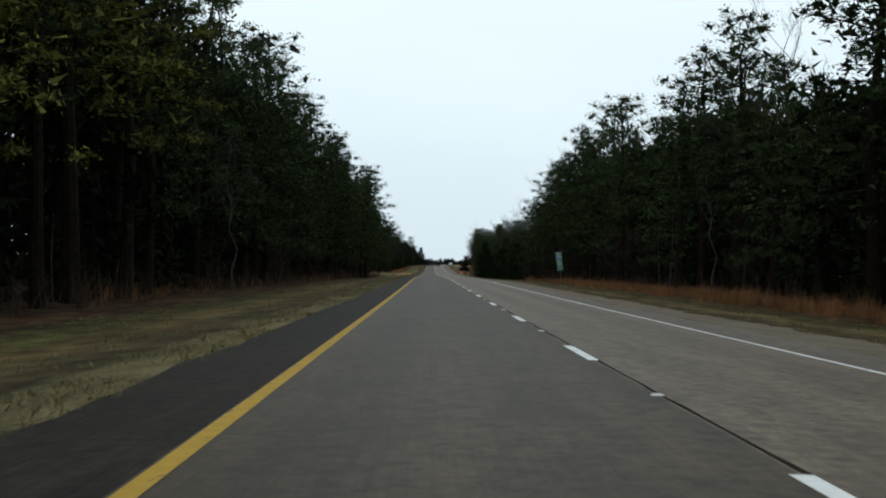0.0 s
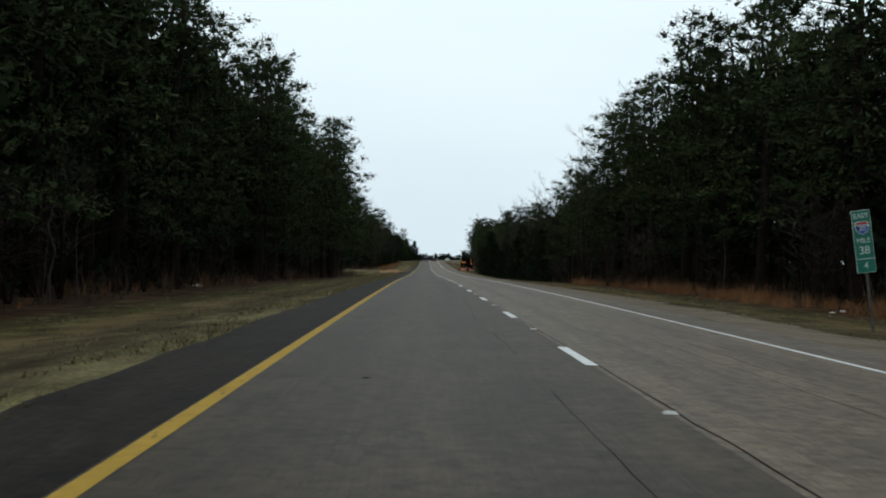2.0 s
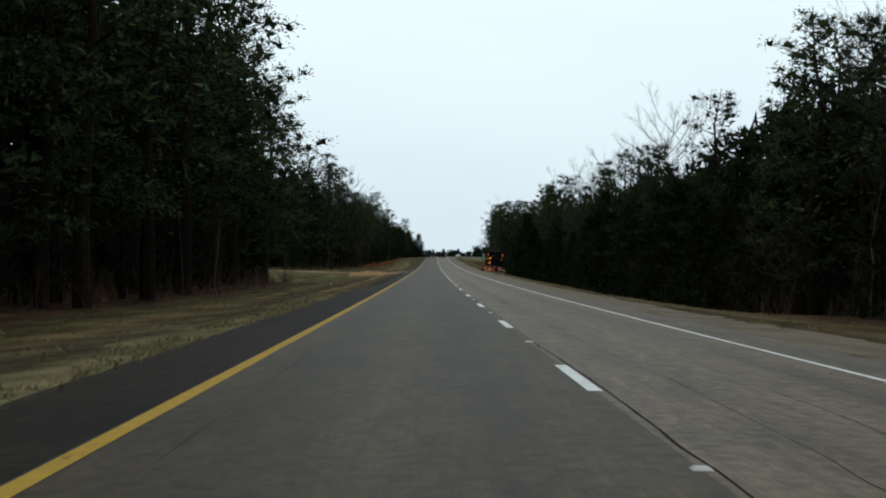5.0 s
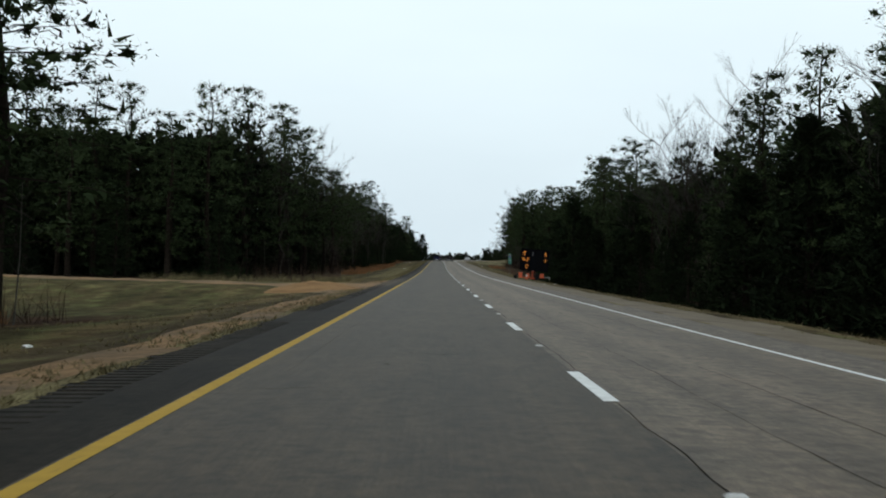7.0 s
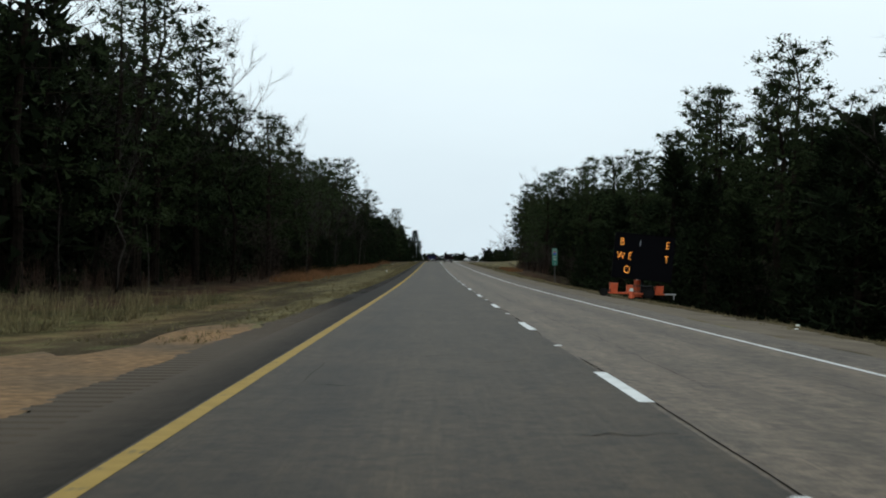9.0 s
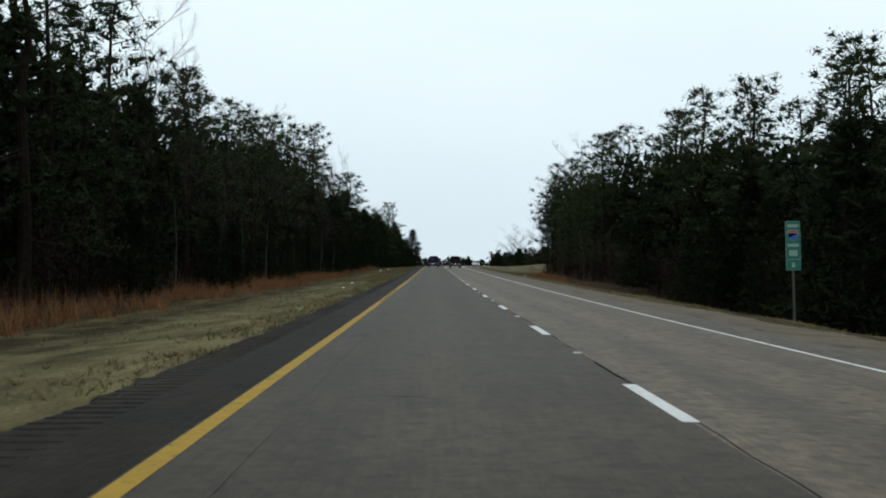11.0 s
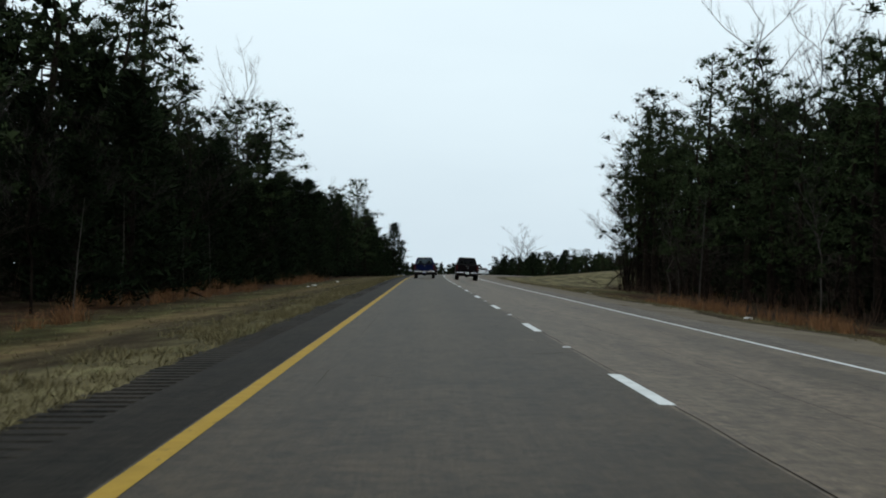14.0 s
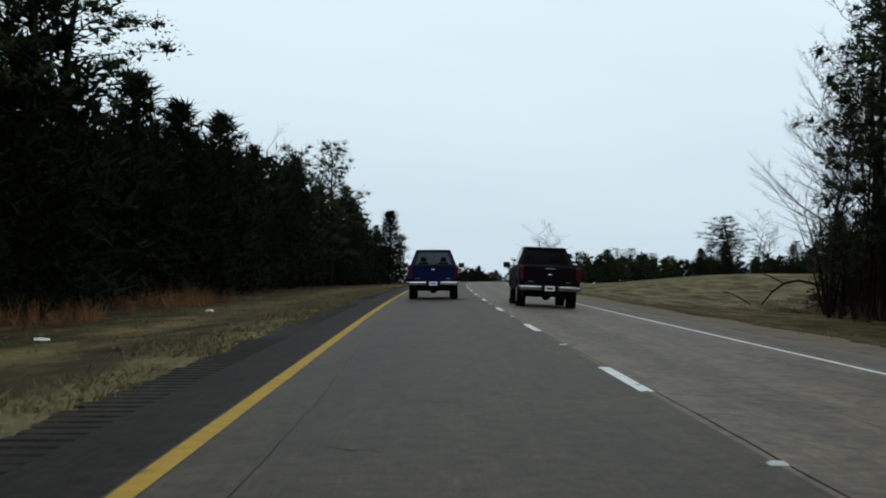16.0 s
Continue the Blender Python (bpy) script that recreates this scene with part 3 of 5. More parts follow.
def crossover():
    """The unpaved turning place that leaves the left shoulder and runs off across the median."""
    v, f = [], []
    rows = []
    for i in range(40):
        u = -4.95 - 46 * (i / 39) ** 1.4
        a = abs(u)
        mid = 345 + 8.5 * ease(6, 24, a)
        half = 3.4 + 13.5 * (1 - ease(4.9, 12.5, a))
        row = []
        for j in range(13):
            s = mid + half * (j / 6 - 1) * (1.0 if j >= 6 else 1.12)
            s += 0.9 * noise.noise((u * 0.5, j * 0.9, 2.0)) if j in (0, 12) else 0
            k = len(v)
            top = soil(u, s) + 0.03 + 0.05 * noise.noise((u * 0.8, s * 0.5, 5.0)) - (0.04 if j in (0, 12) else 0)
            v.append((shift(s) + u, s, rise(s) + (max(top, pavement(u, s) - 0.02) if a < 5.15 else top)))
            row.append(k)
        rows.append(row)
    for r0, r1 in zip(rows, rows[1:]):
        for j in range(12):
            f.append((r0[j], r0[j + 1], r1[j + 1], r1[j]))
    me = bpy.data.meshes.new("dirt_crossover")
    me.from_pydata(v, [], f)
    me.polygons.foreach_set("use_smooth", [True] * len(f))
    me.materials.append(EARTH)
    return tagged(new("dirt_crossover", me), "sandy dirt turning place across the median", "dirt road", kind="structure")


crossover()


def dirt_bank():
    """A low heap of pushed-up orange sand at the mouth of the turning place."""
    v, f, n = [], [], 18
    for i in range(n + 1):
        for j in range(n + 1):
            a, b = i / n * 2 - 1, j / n * 2 - 1
            u, s = -8.1 + 2.6 * a, 337.0 + 5.5 * b
            h = max(0.0, 1 - a * a) * max(0.0, 1 - b * b) ** 0.7
            z = soil(u, s) - 0.04 + 0.45 * h * (0.8 + 0.4 * noise.noise((u * 0.5, s * 0.4, 2.0))) + 0.12 * h * noise.noise((u * 1.7, s * 1.3, 5.0))
            v.append((shift(s) + u, s, rise(s) + z))
    for i in range(n):
        for j in range(n):
            k = i * (n + 1) + j
            f.append((k, k + n + 1, k + n + 2, k + 1))
    me = bpy.data.meshes.new("dirt_bank")
    me.from_pydata(v, [], f)
    me.polygons.foreach_set("use_smooth", [True] * len(f))
    me.materials.append(SAND)
    return tagged(new("dirt_bank", me), "low heap of orange sand beside the turning place", "dirt heap")


dirt_bank()


def line(name, mat, u, width, label, start, end, gaps=()):
    ss = np.arange(start, end + 0.1, 1.5)
    v, f = [], []
    for s in ss:
        w = width / 2 * (1 + 0.08 * noise.noise((s * 0.7, u, 0)))
        for e in (-w, w):
            v.append(on_road(u + e, s, 0.004))
    for j in range(len(ss) - 1):
        if not any(a < ss[j] < b for a, b in gaps):
            f.append((2 * j, 2 * j + 1, 2 * j + 3, 2 * j + 2))
    me = bpy.data.meshes.new(name)
    me.from_pydata(v, [], f)
    me.materials.append(mat)
    ob = new(name, me)
    ob.parent = road
    return tagged(ob, label)


line("edge_line", YELLOW, -3.645, 0.15, "yellow painted edge line", -100, 344)
line("edge_line", YELLOW_FADED, -3.645, 0.15, "dusty faded yellow edge line", 344, 401)
line("edge_line", YELLOW, -3.645, 0.15, "yellow painted edge line", 401, 900.5)
line("edge_line", WHITE, 3.665, 0.1, "white painted edge line", -100, 900)

# ---------------------------------------------------------------- lane dashes and raised markers
PERIOD, DASH = 12.19, 3.05


def slab(name, w, l, h, mat, inset):
    s = Soup()
    a, b = w / 2, l / 2
    low = [(-a, -b, 0), (a, -b, 0), (a, b, 0), (-a, b, 0)]
    top = [(x * (1 - inset / a), y * (1 - inset / b), h) for x, y, _ in low]
    s.face(*top)
    for i in range(4):
        s.face(low[i], low[(i + 1) % 4], top[(i + 1) % 4], top[i])
    return s.mesh(name, mat)


dash_mesh = slab("lane_dash", 0.14, DASH, 0.005, WHITE, 0.004)
stud_mesh = slab("road_stud", 0.12, 0.1, 0.018, STUD, 0.02)
for k in range(-6, 74):
    s = k * PERIOD - DASH / 2
    tilt = math.degrees(math.atan(float(np.interp(s, ALONG, GRADE))))
    d = new("lane_dash", dash_mesh)
    d.parent = road
    d.matrix_basis = pose(*on_road(0, s, 0.001), tilt, 0, heading(s))
    s += PERIOD / 2
    d = new("road_stud", stud_mesh)
    d.parent = road
    d.matrix_basis = pose(*on_road(0.0, s, 0.001), tilt, 0, heading(s))


def cracks():
    """Long wandering cracks and sealed seams along the lanes."""
    rnd = random.Random(4)
    soup = Soup()

    def run(u, s0, s1, width, wander, seed, breaks=0.0, up=0.0035):
        s, last = s0, None
        while s < s1:
            x = u + wander * noise.noise((s * 0.09, seed, 0)) + 0.35 * wander * noise.noise((s * 0.8, seed, 7))
            w = width * (0.55 + 0.9 * abs(noise.noise((s * 0.6, seed, 3))))
            pair = (on_road(x - w, s, up), on_road(x + w, s, up))
            if last and noise.noise((s * 0.11, seed, 11)) > breaks - 0.5:
                soup.face(last[0], last[1], pair[1], pair[0])
            last = pair
            s += 0.45
    run(-3.64, 455, 474, 0.026, 0.03, 18.0, 0.1, 0.0065)
    run(0.05, 5, 62, 0.026, 0.05, 12.0, 0.12)
    run(0.03, 330, 470, 0.012, 0.06, 13.0, 0.3)
    run(-3.1, 200, 640, 0.0028, 0.08, 16.0, 0.46)
    run(2.2, 5, 200, 0.006, 0.2, 17.0, 0.4)
    for _ in range(150):
        s, u = rnd.uniform(8, 640), rnd.choice((rnd.uniform(-3.3, -0.3), rnd.uniform(0.2, 3.4)))
        reach_, lean, last = rnd.uniform(0.2, 0.8), rnd.uniform(-0.5, 0.5), None
        for k in range(7):
            x, y, w = u + reach_ * (k / 6 - 0.5), s + lean * (k / 6) + rnd.uniform(-0.1, 0.1), rnd.uniform(0.008, 0.022) * (1 - abs(k / 3 - 1) * 0.7)
            pair = (on_road(x, y - w, 0.0037), on_road(x, y + w, 0.0037))
            if last:
                soup.face(last[0], pair[0], pair[1], last[1])
            last = pair
    run(0.07, 20, 240, 0.013, 0.07, 1.0, 0.05)
    run(0.04, 240, 430, 0.007, 0.1, 2.0, 0.3)
    run(0.05, 425, 620, 0.009, 0.06, 3.0, 0.22)
    run(0.9, 95, 420, 0.005, 0.2, 4.0, 0.4)
    run(1.75, 60, 330, 0.006, 0.16, 5.0, 0.36)
    run(1.4, 430, 620, 0.005, 0.2, 6.0, 0.44)
    run(-0.75, 70, 160, 0.004, 0.14, 9.0, 0.4)
    run(2.6, 40, 620, 0.005, 0.2, 10.0, 0.46)
    for _ in range(40):
        s, u = rnd.uniform(5, 620), rnd.uniform(-3.2, 3.3)
        w, l = rnd.uniform(0.02, 0.05), rnd.uniform(0.03, 0.1)
        pts = [on_road(u + w * math.cos(a) * rnd.uniform(0.6, 1.2), s + l * math.sin(a) * rnd.uniform(0.6, 1.2), 0.0033) for a in np.linspace(0, 2 * math.pi, 9)[:-1]]
        soup.face(*pts)
    return tagged(new("road_cracks", soup.mesh("road_cracks", TAR)), "dark sealed cracks and stains along the lanes", "cracks", kind="stuff")


cracks()

# ---------------------------------------------------------------- trees
def tuft(soup, rnd, c, out, size, count, width):
    """A spray of needle blades round c, leaning the way of out."""
    for _ in range(count):
        d = (Vector((rnd.gauss(0, 1), rnd.gauss(0, 1), rnd.gauss(0.25, 0.8))).normalized() + out * 0.7).normalized()
        w = d.cross(Vector((rnd.uniform(-1, 1), rnd.uniform(-1, 1), rnd.uniform(-1, 1)))).normalized() * width * rnd.uniform(0.7, 1.3)
        a = c + Vector((rnd.gauss(0, 1), rnd.gauss(0, 1), rnd.gauss(0, 0.8))) * size * 0.28
        tip = a + d * size * rnd.uniform(0.7, 1.25)
        soup.face(a - w * 0.6, a + w * 0.6, tip)


def pine(seed, height, base, reach, droop, dense=1.0, lean=0.0):
    """Trunk and crown meshes of a tall pine: clear stem to base (a share of the height), layered limbs with needle sprays."""
    rnd = random.Random(seed)
    wood, leaf = Soup(), Soup()
    bend = [Vector((rnd.uniform(-0.25, 0.25) * i / 3 + lean * (i / 6) ** 2 * height * 0.1, rnd.uniform(-0.25, 0.25) * i / 3, height * i / 6)) for i in range(7)]
    bend[0] = Vector((0, 0, -0.4))
    r0 = height * 0.0115 + 0.04
    wood.tube(bend, [r0 * (1.15 if i == 0 else 1) * (1 - 0.93 * (i / 6) ** 1.15) for i in range(7)], 8)

    def stem(z):
        k = min(5, int(6 * max(z, 0) / height))
        t = 6 * max(z, 0) / height - k
        return bend[k].lerp(bend[k + 1], t)
    for _ in range(int(5 + 4 * rnd.random())):
        z = height * rnd.uniform(0.12, max(0.2, base))
        w = rnd.uniform(0, 6.28)
        p = stem(z)
        q = p + Vector((math.cos(w), math.sin(w), rnd.uniform(-0.35, 0.2))) * rnd.uniform(0.6, 1.8)
        wood.tube([p, p.lerp(q, 0.6) + Vector((0, 0, 0.1)), q], [0.03, 0.018, 0.006], 3)
    limbs = int(27 * dense)
    for i in range(limbs):
        t = (i + rnd.random()) / limbs
        z = height * (base + (0.95 - base) * t ** 0.9)
        wide = reach * (0.74 + 0.26 * math.sin(math.pi * min(1, t + 0.2))) * (1 - 0.52 * t ** 3) * rnd.uniform(0.66, 1.1)
        w = i * 2.4 + rnd.uniform(-0.5, 0.5)
        up = 0.12 + 0.75 * t - droop * (1 - t)
        p = stem(z)
        d = Vector((math.cos(w), math.sin(w), 0))
        line_ = [p, p + d * wide * 0.5 + Vector((0, 0, wide * up * 0.35)), p + d * wide + Vector((0, 0, wide * (up * 0.75 - 0.06)))]
        wood.tube(line_, [0.028 + 0.02 * wide / 3, 0.022, 0.008], 3)
        clumps = max(2, round(wide * 1.25 * dense))
        for j in range(clumps):
            f = 0.28 + 0.74 * (j + rnd.uniform(0.2, 0.9)) / clumps
            c = line_[0].lerp(line_[1], f * 2) if f < 0.5 else line_[1].lerp(line_[2], f * 2 - 1)
            c = c + d.cross(Vector((0, 0, 1))) * rnd.gauss(0, 0.24) * wide * (1.1 - 0.4 * f) + Vector((0, 0, rnd.gauss(0.1, 0.2)))
            clump(leaf, rnd, c, rnd.uniform(0.4, 0.76), 56)
    for _ in range(330):
        t = rnd.random()
        w = rnd.uniform(0, 6.28)
        inward = reach * (0.74 + 0.26 * math.sin(math.pi * min(1, t + 0.2))) * (1 - 0.6 * t ** 3) * 0.72 * rnd.random() ** 0.6
        c = stem(height * (base + 0.04 + (0.88 - base) * t)) + Vector((math.cos(w), math.sin(w), 0)) * inward
        tuft(leaf, rnd, c, Vector((0, 0, 0.3)), rnd.uniform(0.34, 0.55), 1, 0.15)
    for j in range(4):
        w = j * 1.57 + rnd.random()
        clump(leaf, rnd, bend[6] + Vector((math.cos(w) * 0.55, math.sin(w) * 0.55, rnd.uniform(-1.1, -0.45))), rnd.uniform(0.45, 0.65), 68)
    return wood, leaf


def clump(soup, rnd, c, size, count):
    """A rounded cushion of needles: broad shaded sprays at its heart, many fine short ones round them."""
    for i in range(count):
        inner = i < count * 0.2
        d = Vector((rnd.gauss(0, 1), rnd.gauss(0, 1), rnd.gauss(0.15, 0.8))).normalized()
        w = d.cross(Vector((rnd.uniform(-1, 1), rnd.uniform(-1, 1), rnd.uniform(-1, 1)))).normalized() * (rnd.uniform(0.14, 0.22) * size if inner else rnd.uniform(0.028, 0.05))
        a = c + Vector((d.x, d.y, d.z * 0.85)) * size * (rnd.uniform(-0.4, 0.15) if inner else rnd.uniform(0.35, 1.0))
        turn = Vector((rnd.gauss(0, 0.9), rnd.gauss(0, 0.9), rnd.gauss(0.2, 0.9)))
        tip = a + (d + turn).normalized() * (0.5 * size if inner else rnd.uniform(0.1, 0.19))
        soup.face(a - w, a + w, tip)


def cedar(seed, height, reach):
    """A dense upright evergreen, foliage to the ground, with a pointed ragged top."""
    rnd = random.Random(seed)
    wood, leaf = Soup(), Soup()
    wood.tube([Vector((0, 0, -0.3)), Vector((0.05, 0.03, height * 0.5)), Vector((0, 0, height * 0.97))], [0.13, 0.08, 0.02], 7)
    for i in range(400):
        t = rnd.random() ** 1.25
        z = height * (0.04 + 0.95 * t)
        wide = reach * (1 - t) ** 0.75 * (0.75 + 0.35 * noise.noise((t * 6, seed, i * 0.02)))
        w = rnd.uniform(0, 6.28)
        d = Vector((math.cos(w), math.sin(w), 0))
        c = d * wide * rnd.uniform(0.45, 1.0) + Vector((0, 0, z))
        if i % 6 == 0:
            wood.tube([Vector((0, 0, z - 0.35 * wide)), c], [0.02, 0.006], 3)
        tuft(leaf, rnd, c, (d * 0.5 + Vector((0, 0, 0.8))).normalized(), rnd.uniform(0.28, 0.5), 9, 0.06)
    return wood, leaf


def bare(seed, height, spread, clear=0.35):
    """A leafless tree: a leader with rising limbs, each fanning out into fine twigs."""
    rnd = random.Random(seed)
    wood, twig = Soup(), Soup()
    r0 = height * 0.0058 + 0.015
    spine = [Vector((0, 0, -0.3))]
    for i in range(1, 8):
        spine.append(Vector((rnd.gauss(0, 0.1) * i ** 0.8, rnd.gauss(0, 0.1) * i ** 0.8, height * 0.95 * i / 7)))
    wood.tube(spine, [r0 * (1 - 0.92 * (i / 7)) for i in range(8)], 7)

    def fan(p, d, length, radius, level):
        mid = p + d * length * 0.5 + Vector((rnd.gauss(0, 0.06), rnd.gauss(0, 0.06), 0)) * length
        tip = mid + (d + Vector((rnd.gauss(0, 0.12), rnd.gauss(0, 0.12), 0.22))).normalized() * length * 0.5
        if level < 2:
            (wood if level == 0 else twig).tube([p, mid, tip], [radius, radius * 0.7, radius * 0.25], 4 if level == 0 else 3)
        else:
            w = d.cross(Vector((rnd.uniform(-1, 1), rnd.uniform(-1, 1), rnd.uniform(-1, 1)))).normalized() * radius
            twig.face(p - w, p + w, tip)
            return
        for i in range((9, 17)[level]):
            k = rnd.uniform(0.25, 1.0)
            o = p.lerp(mid, k * 2) if k < 0.5 else mid.lerp(tip, k * 2 - 1)
            side = Vector((rnd.gauss(0, 1), rnd.gauss(0, 1), rnd.gauss(0.25, 0.6))).normalized()
            fan(o, (d + side * 0.85 + Vector((0, 0, 0.2))).normalized(), length * rnd.uniform(0.3, 0.52) * (1.15 - 0.4 * k), radius * (0.34 if level == 0 else 0.42), level + 1)
    for i in range(13):
        t = clear + (0.97 - clear) * (i + rnd.random()) / 13
        k = min(6, int(t * 7))
        p = spine[k].lerp(spine[k + 1], t * 7 - k)
        w = i * 2.4 + rnd.uniform(-0.5, 0.5)
        d = Vector((math.cos(w) * spread, math.sin(w) * spread, 0.55 + 0.5 * t)).normalized()
        fan(p, d, height * 0.36 * (1.1 - 0.65 * t) * rnd.uniform(0.8, 1.2), r0 * 0.42 * (1.15 - 0.7 * t), 0)
    return wood, twig


def sapling(seed, height):
    """A thin understorey stem with a few upswept twigs."""
    rnd = random.Random(seed)
    wood, twig = Soup(), Soup()
    top = Vector((rnd.gauss(0, 0.5), rnd.gauss(0, 0.5), height))
    mid = Vector((rnd.gauss(0, 0.2), rnd.gauss(0, 0.2), height * 0.5))
    wood.tube([Vector((0, 0, -0.3)), mid, top], [0.06, 0.045, 0.012], 5)
    for i in range(16):
        t = rnd.uniform(0.25, 0.95)
        p = mid.lerp(top, t * 2 - 1) if t > 0.5 else Vector((0, 0, 0)).lerp(mid, t * 2)
        w = rnd.uniform(0, 6.28)
        q = p + Vector((math.cos(w), math.sin(w), rnd.uniform(0.5, 1.3))) * rnd.uniform(0.5, 1.5)
        twig.tube([p, q], [0.018, 0.004], 3)
        for _ in range(3):
            r = p.lerp(q, rnd.uniform(0.4, 1))
            twig.tube([r, r + Vector((rnd.gauss(0, 0.35), rnd.gauss(0, 0.35), rnd.uniform(0.1, 0.6)))], [0.008, 0.002], 3)
    return wood, twig


def understorey(seed, height):
    """A leafless bush of several stems with a haze of fine twigs."""
    rnd = random.Random(seed)
    wood, twig = Soup(), Soup()
    for i in range(4):
        w = i * 1.57 + rnd.uniform(-0.5, 0.5)
        lean = Vector((math.cos(w), math.sin(w), 0)) * height * rnd.uniform(0.08, 0.2)
        line_ = [Vector((0, 0, -0.3)), lean * 0.4 + Vector((0, 0, height * 0.4)), lean + Vector((0, 0, height * rnd.uniform(0.75, 0.95)))]
        wood.tube(line_, [0.05, 0.034, 0.008], 4)
        for _ in range(15):
            k = rnd.uniform(0.3, 1.0)
            p = line_[0].lerp(line_[1], k * 2) if k < 0.5 else line_[1].lerp(line_[2], k * 2 - 1)
            d = Vector((rnd.gauss(0, 0.7), rnd.gauss(0, 0.7), rnd.uniform(0.3, 1.1))).normalized()
            q = p + d * rnd.uniform(0.7, 1.7)
            twig.tube([p, q], [0.014, 0.004], 3)
            for _ in range(11):
                r = p.lerp(q, rnd.uniform(0.25, 1))
                e = r + (d + Vector((rnd.gauss(0, 0.6), rnd.gauss(0, 0.6), rnd.gauss(0.1, 0.5)))).normalized() * rnd.uniform(0.3, 0.8)
                s = d.cross(Vector((rnd.uniform(-1, 1), rnd.uniform(-1, 1), rnd.uniform(-1, 1)))).normalized() * 0.007
                twig.face(r - s, r + s, e)
    return wood, twig


def tree(name, pair, mats, names, label, category):
    """A tree as a thing with its parts, standing out of the way until it is copied."""
    ob = thing(name, pose(0, 0, 0), label, category)
    for soup, mat, nm in zip(pair, mats, names):
        tagged(soup.under(nm, mat, ob), kind="stuff" if nm not in ("trunk", "stem") else "")
    return ob


def kinds():
    out = {"pine": [], "thin": [], "olive": [], "cedar": [], "bare": [], "pale": [], "sapling": [], "bush": []}
    for i, (h, b, r, dr) in enumerate(((18, 0.16, 3.5, 0.35), (17, 0.2, 3.8, 0.3), (19, 0.14, 3.3, 0.45), (16, 0.22, 3.6, 0.2), (18, 0.18, 4.1, 0.4))):
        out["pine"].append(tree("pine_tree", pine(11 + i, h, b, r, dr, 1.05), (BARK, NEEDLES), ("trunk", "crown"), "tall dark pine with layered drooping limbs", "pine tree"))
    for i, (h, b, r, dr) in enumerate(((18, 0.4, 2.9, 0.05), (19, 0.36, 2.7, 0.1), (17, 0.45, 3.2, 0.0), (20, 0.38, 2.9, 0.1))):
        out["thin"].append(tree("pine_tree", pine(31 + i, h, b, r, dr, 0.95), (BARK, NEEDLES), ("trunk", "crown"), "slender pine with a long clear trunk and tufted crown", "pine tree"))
    for i, (h, b, r, dr) in enumerate(((18, 0.3, 3.5, 0.3), (17, 0.4, 3.2, 0.15))):
        out["olive"].append(tree("pine_tree", pine(51 + i, h, b, r, dr, 1.05), (BARK, OLIVE), ("trunk", "crown"), "pine with yellowish olive needles at the wood's edge", "pine tree"))
    for i, (h, r) in enumerate(((9, 2.3), (11, 2.6), (7.5, 2.1))):
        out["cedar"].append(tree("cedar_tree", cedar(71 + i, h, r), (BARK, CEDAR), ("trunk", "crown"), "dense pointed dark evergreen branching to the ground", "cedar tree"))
    for i, (h, sp) in enumerate(((15, 0.75), (14, 1.0), (16, 0.6))):
        out["bare"].append(tree("leafless_tree", bare(91 + i, h, sp), (BARK, TWIG), ("trunk", "twig_crown"), "leafless grey hardwood with fine upswept twigs", "tree"))
    out["pale"].append(tree("leafless_tree", bare(101, 11, 0.5, 0.45), (PALE_BARK, TWIG), ("trunk", "twig_crown"), "slim leafless tree with pale forked trunk", "tree"))
    for i, h in enumerate((7, 9)):
        out["sapling"].append(tree("sapling", sapling(111 + i, h), (PALE_BARK, TWIG), ("trunk", "twig_crown"), "thin pale sapling at the edge of the woods", "sapling"))
    for i, h in enumerate((6, 8)):
        out["bush"].append(tree("leafless_bush", understorey(121 + i, h), (BARK, BUSH_TWIG), ("stem", "twig_crown"), "leafless brown bush with a haze of fine twigs", "bush"))
    return out


KINDS = kinds()
NOMINAL = {"pine": (18, 17, 19, 16, 18), "thin": (18, 19, 17, 20), "olive": (18, 17), "cedar": (9, 11, 7.5), "bare": (15, 14, 16), "pale": (11,), "sapling": (7, 9), "bush": (6, 8)}
USED = set()


def plant(kind, u, s, top, rnd, which=None, wide=1.0, turn=None, group="woods along the road"):
    """Sets a tree of the kind at u, s, as tall as top."""
    i = rnd.randrange(len(KINDS[kind])) if which is None else which
    src = KINDS[kind][i]
    k = top / NOMINAL[kind][i]
    x, y, z = on_ground(u, s, 0.05)
    m = pose(x, y, z, 0, 0, rnd.uniform(0, 360) if turn is None else turn) @ Matrix.Diagonal((k * wide, k * wide, k, 1))
    if (kind, i) not in USED:
        USED.add((kind, i))
        src.matrix_basis = m
        return tagged(src, group=group)
    ob = copy_thing(src, m)
    return tagged(ob, group=group)


# the wood's edge, side by side: station, distance from the road's middle, treetop over the ground
LEFT = [(-60, 19.5, 20), (60, 17.4, 20.3), (110, 17.0, 20.3), (170, 16.8, 20), (200, 17, 19), (240, 16.4, 18.5), (265, 15.4, 18.2), (300, 15.8, 17.5), (313, 17.0, 17)]
LEFT_2 = [(396, 21, 18), (415, 19.5, 17.5), (440, 18, 15.5), (475, 18.5, 14), (510, 19.5, 14.8), (545, 19.8, 13.8), (572, 20.5, 17.8), (605, 19.5, 17), (625, 18.5, 14.5), (645, 18, 11.2), (665, 16.8, 11), (690, 16.8, 12.5), (720, 17, 14.2), (760, 17, 12.6), (782, 17.5, 9), (800, 18, 6.5)]
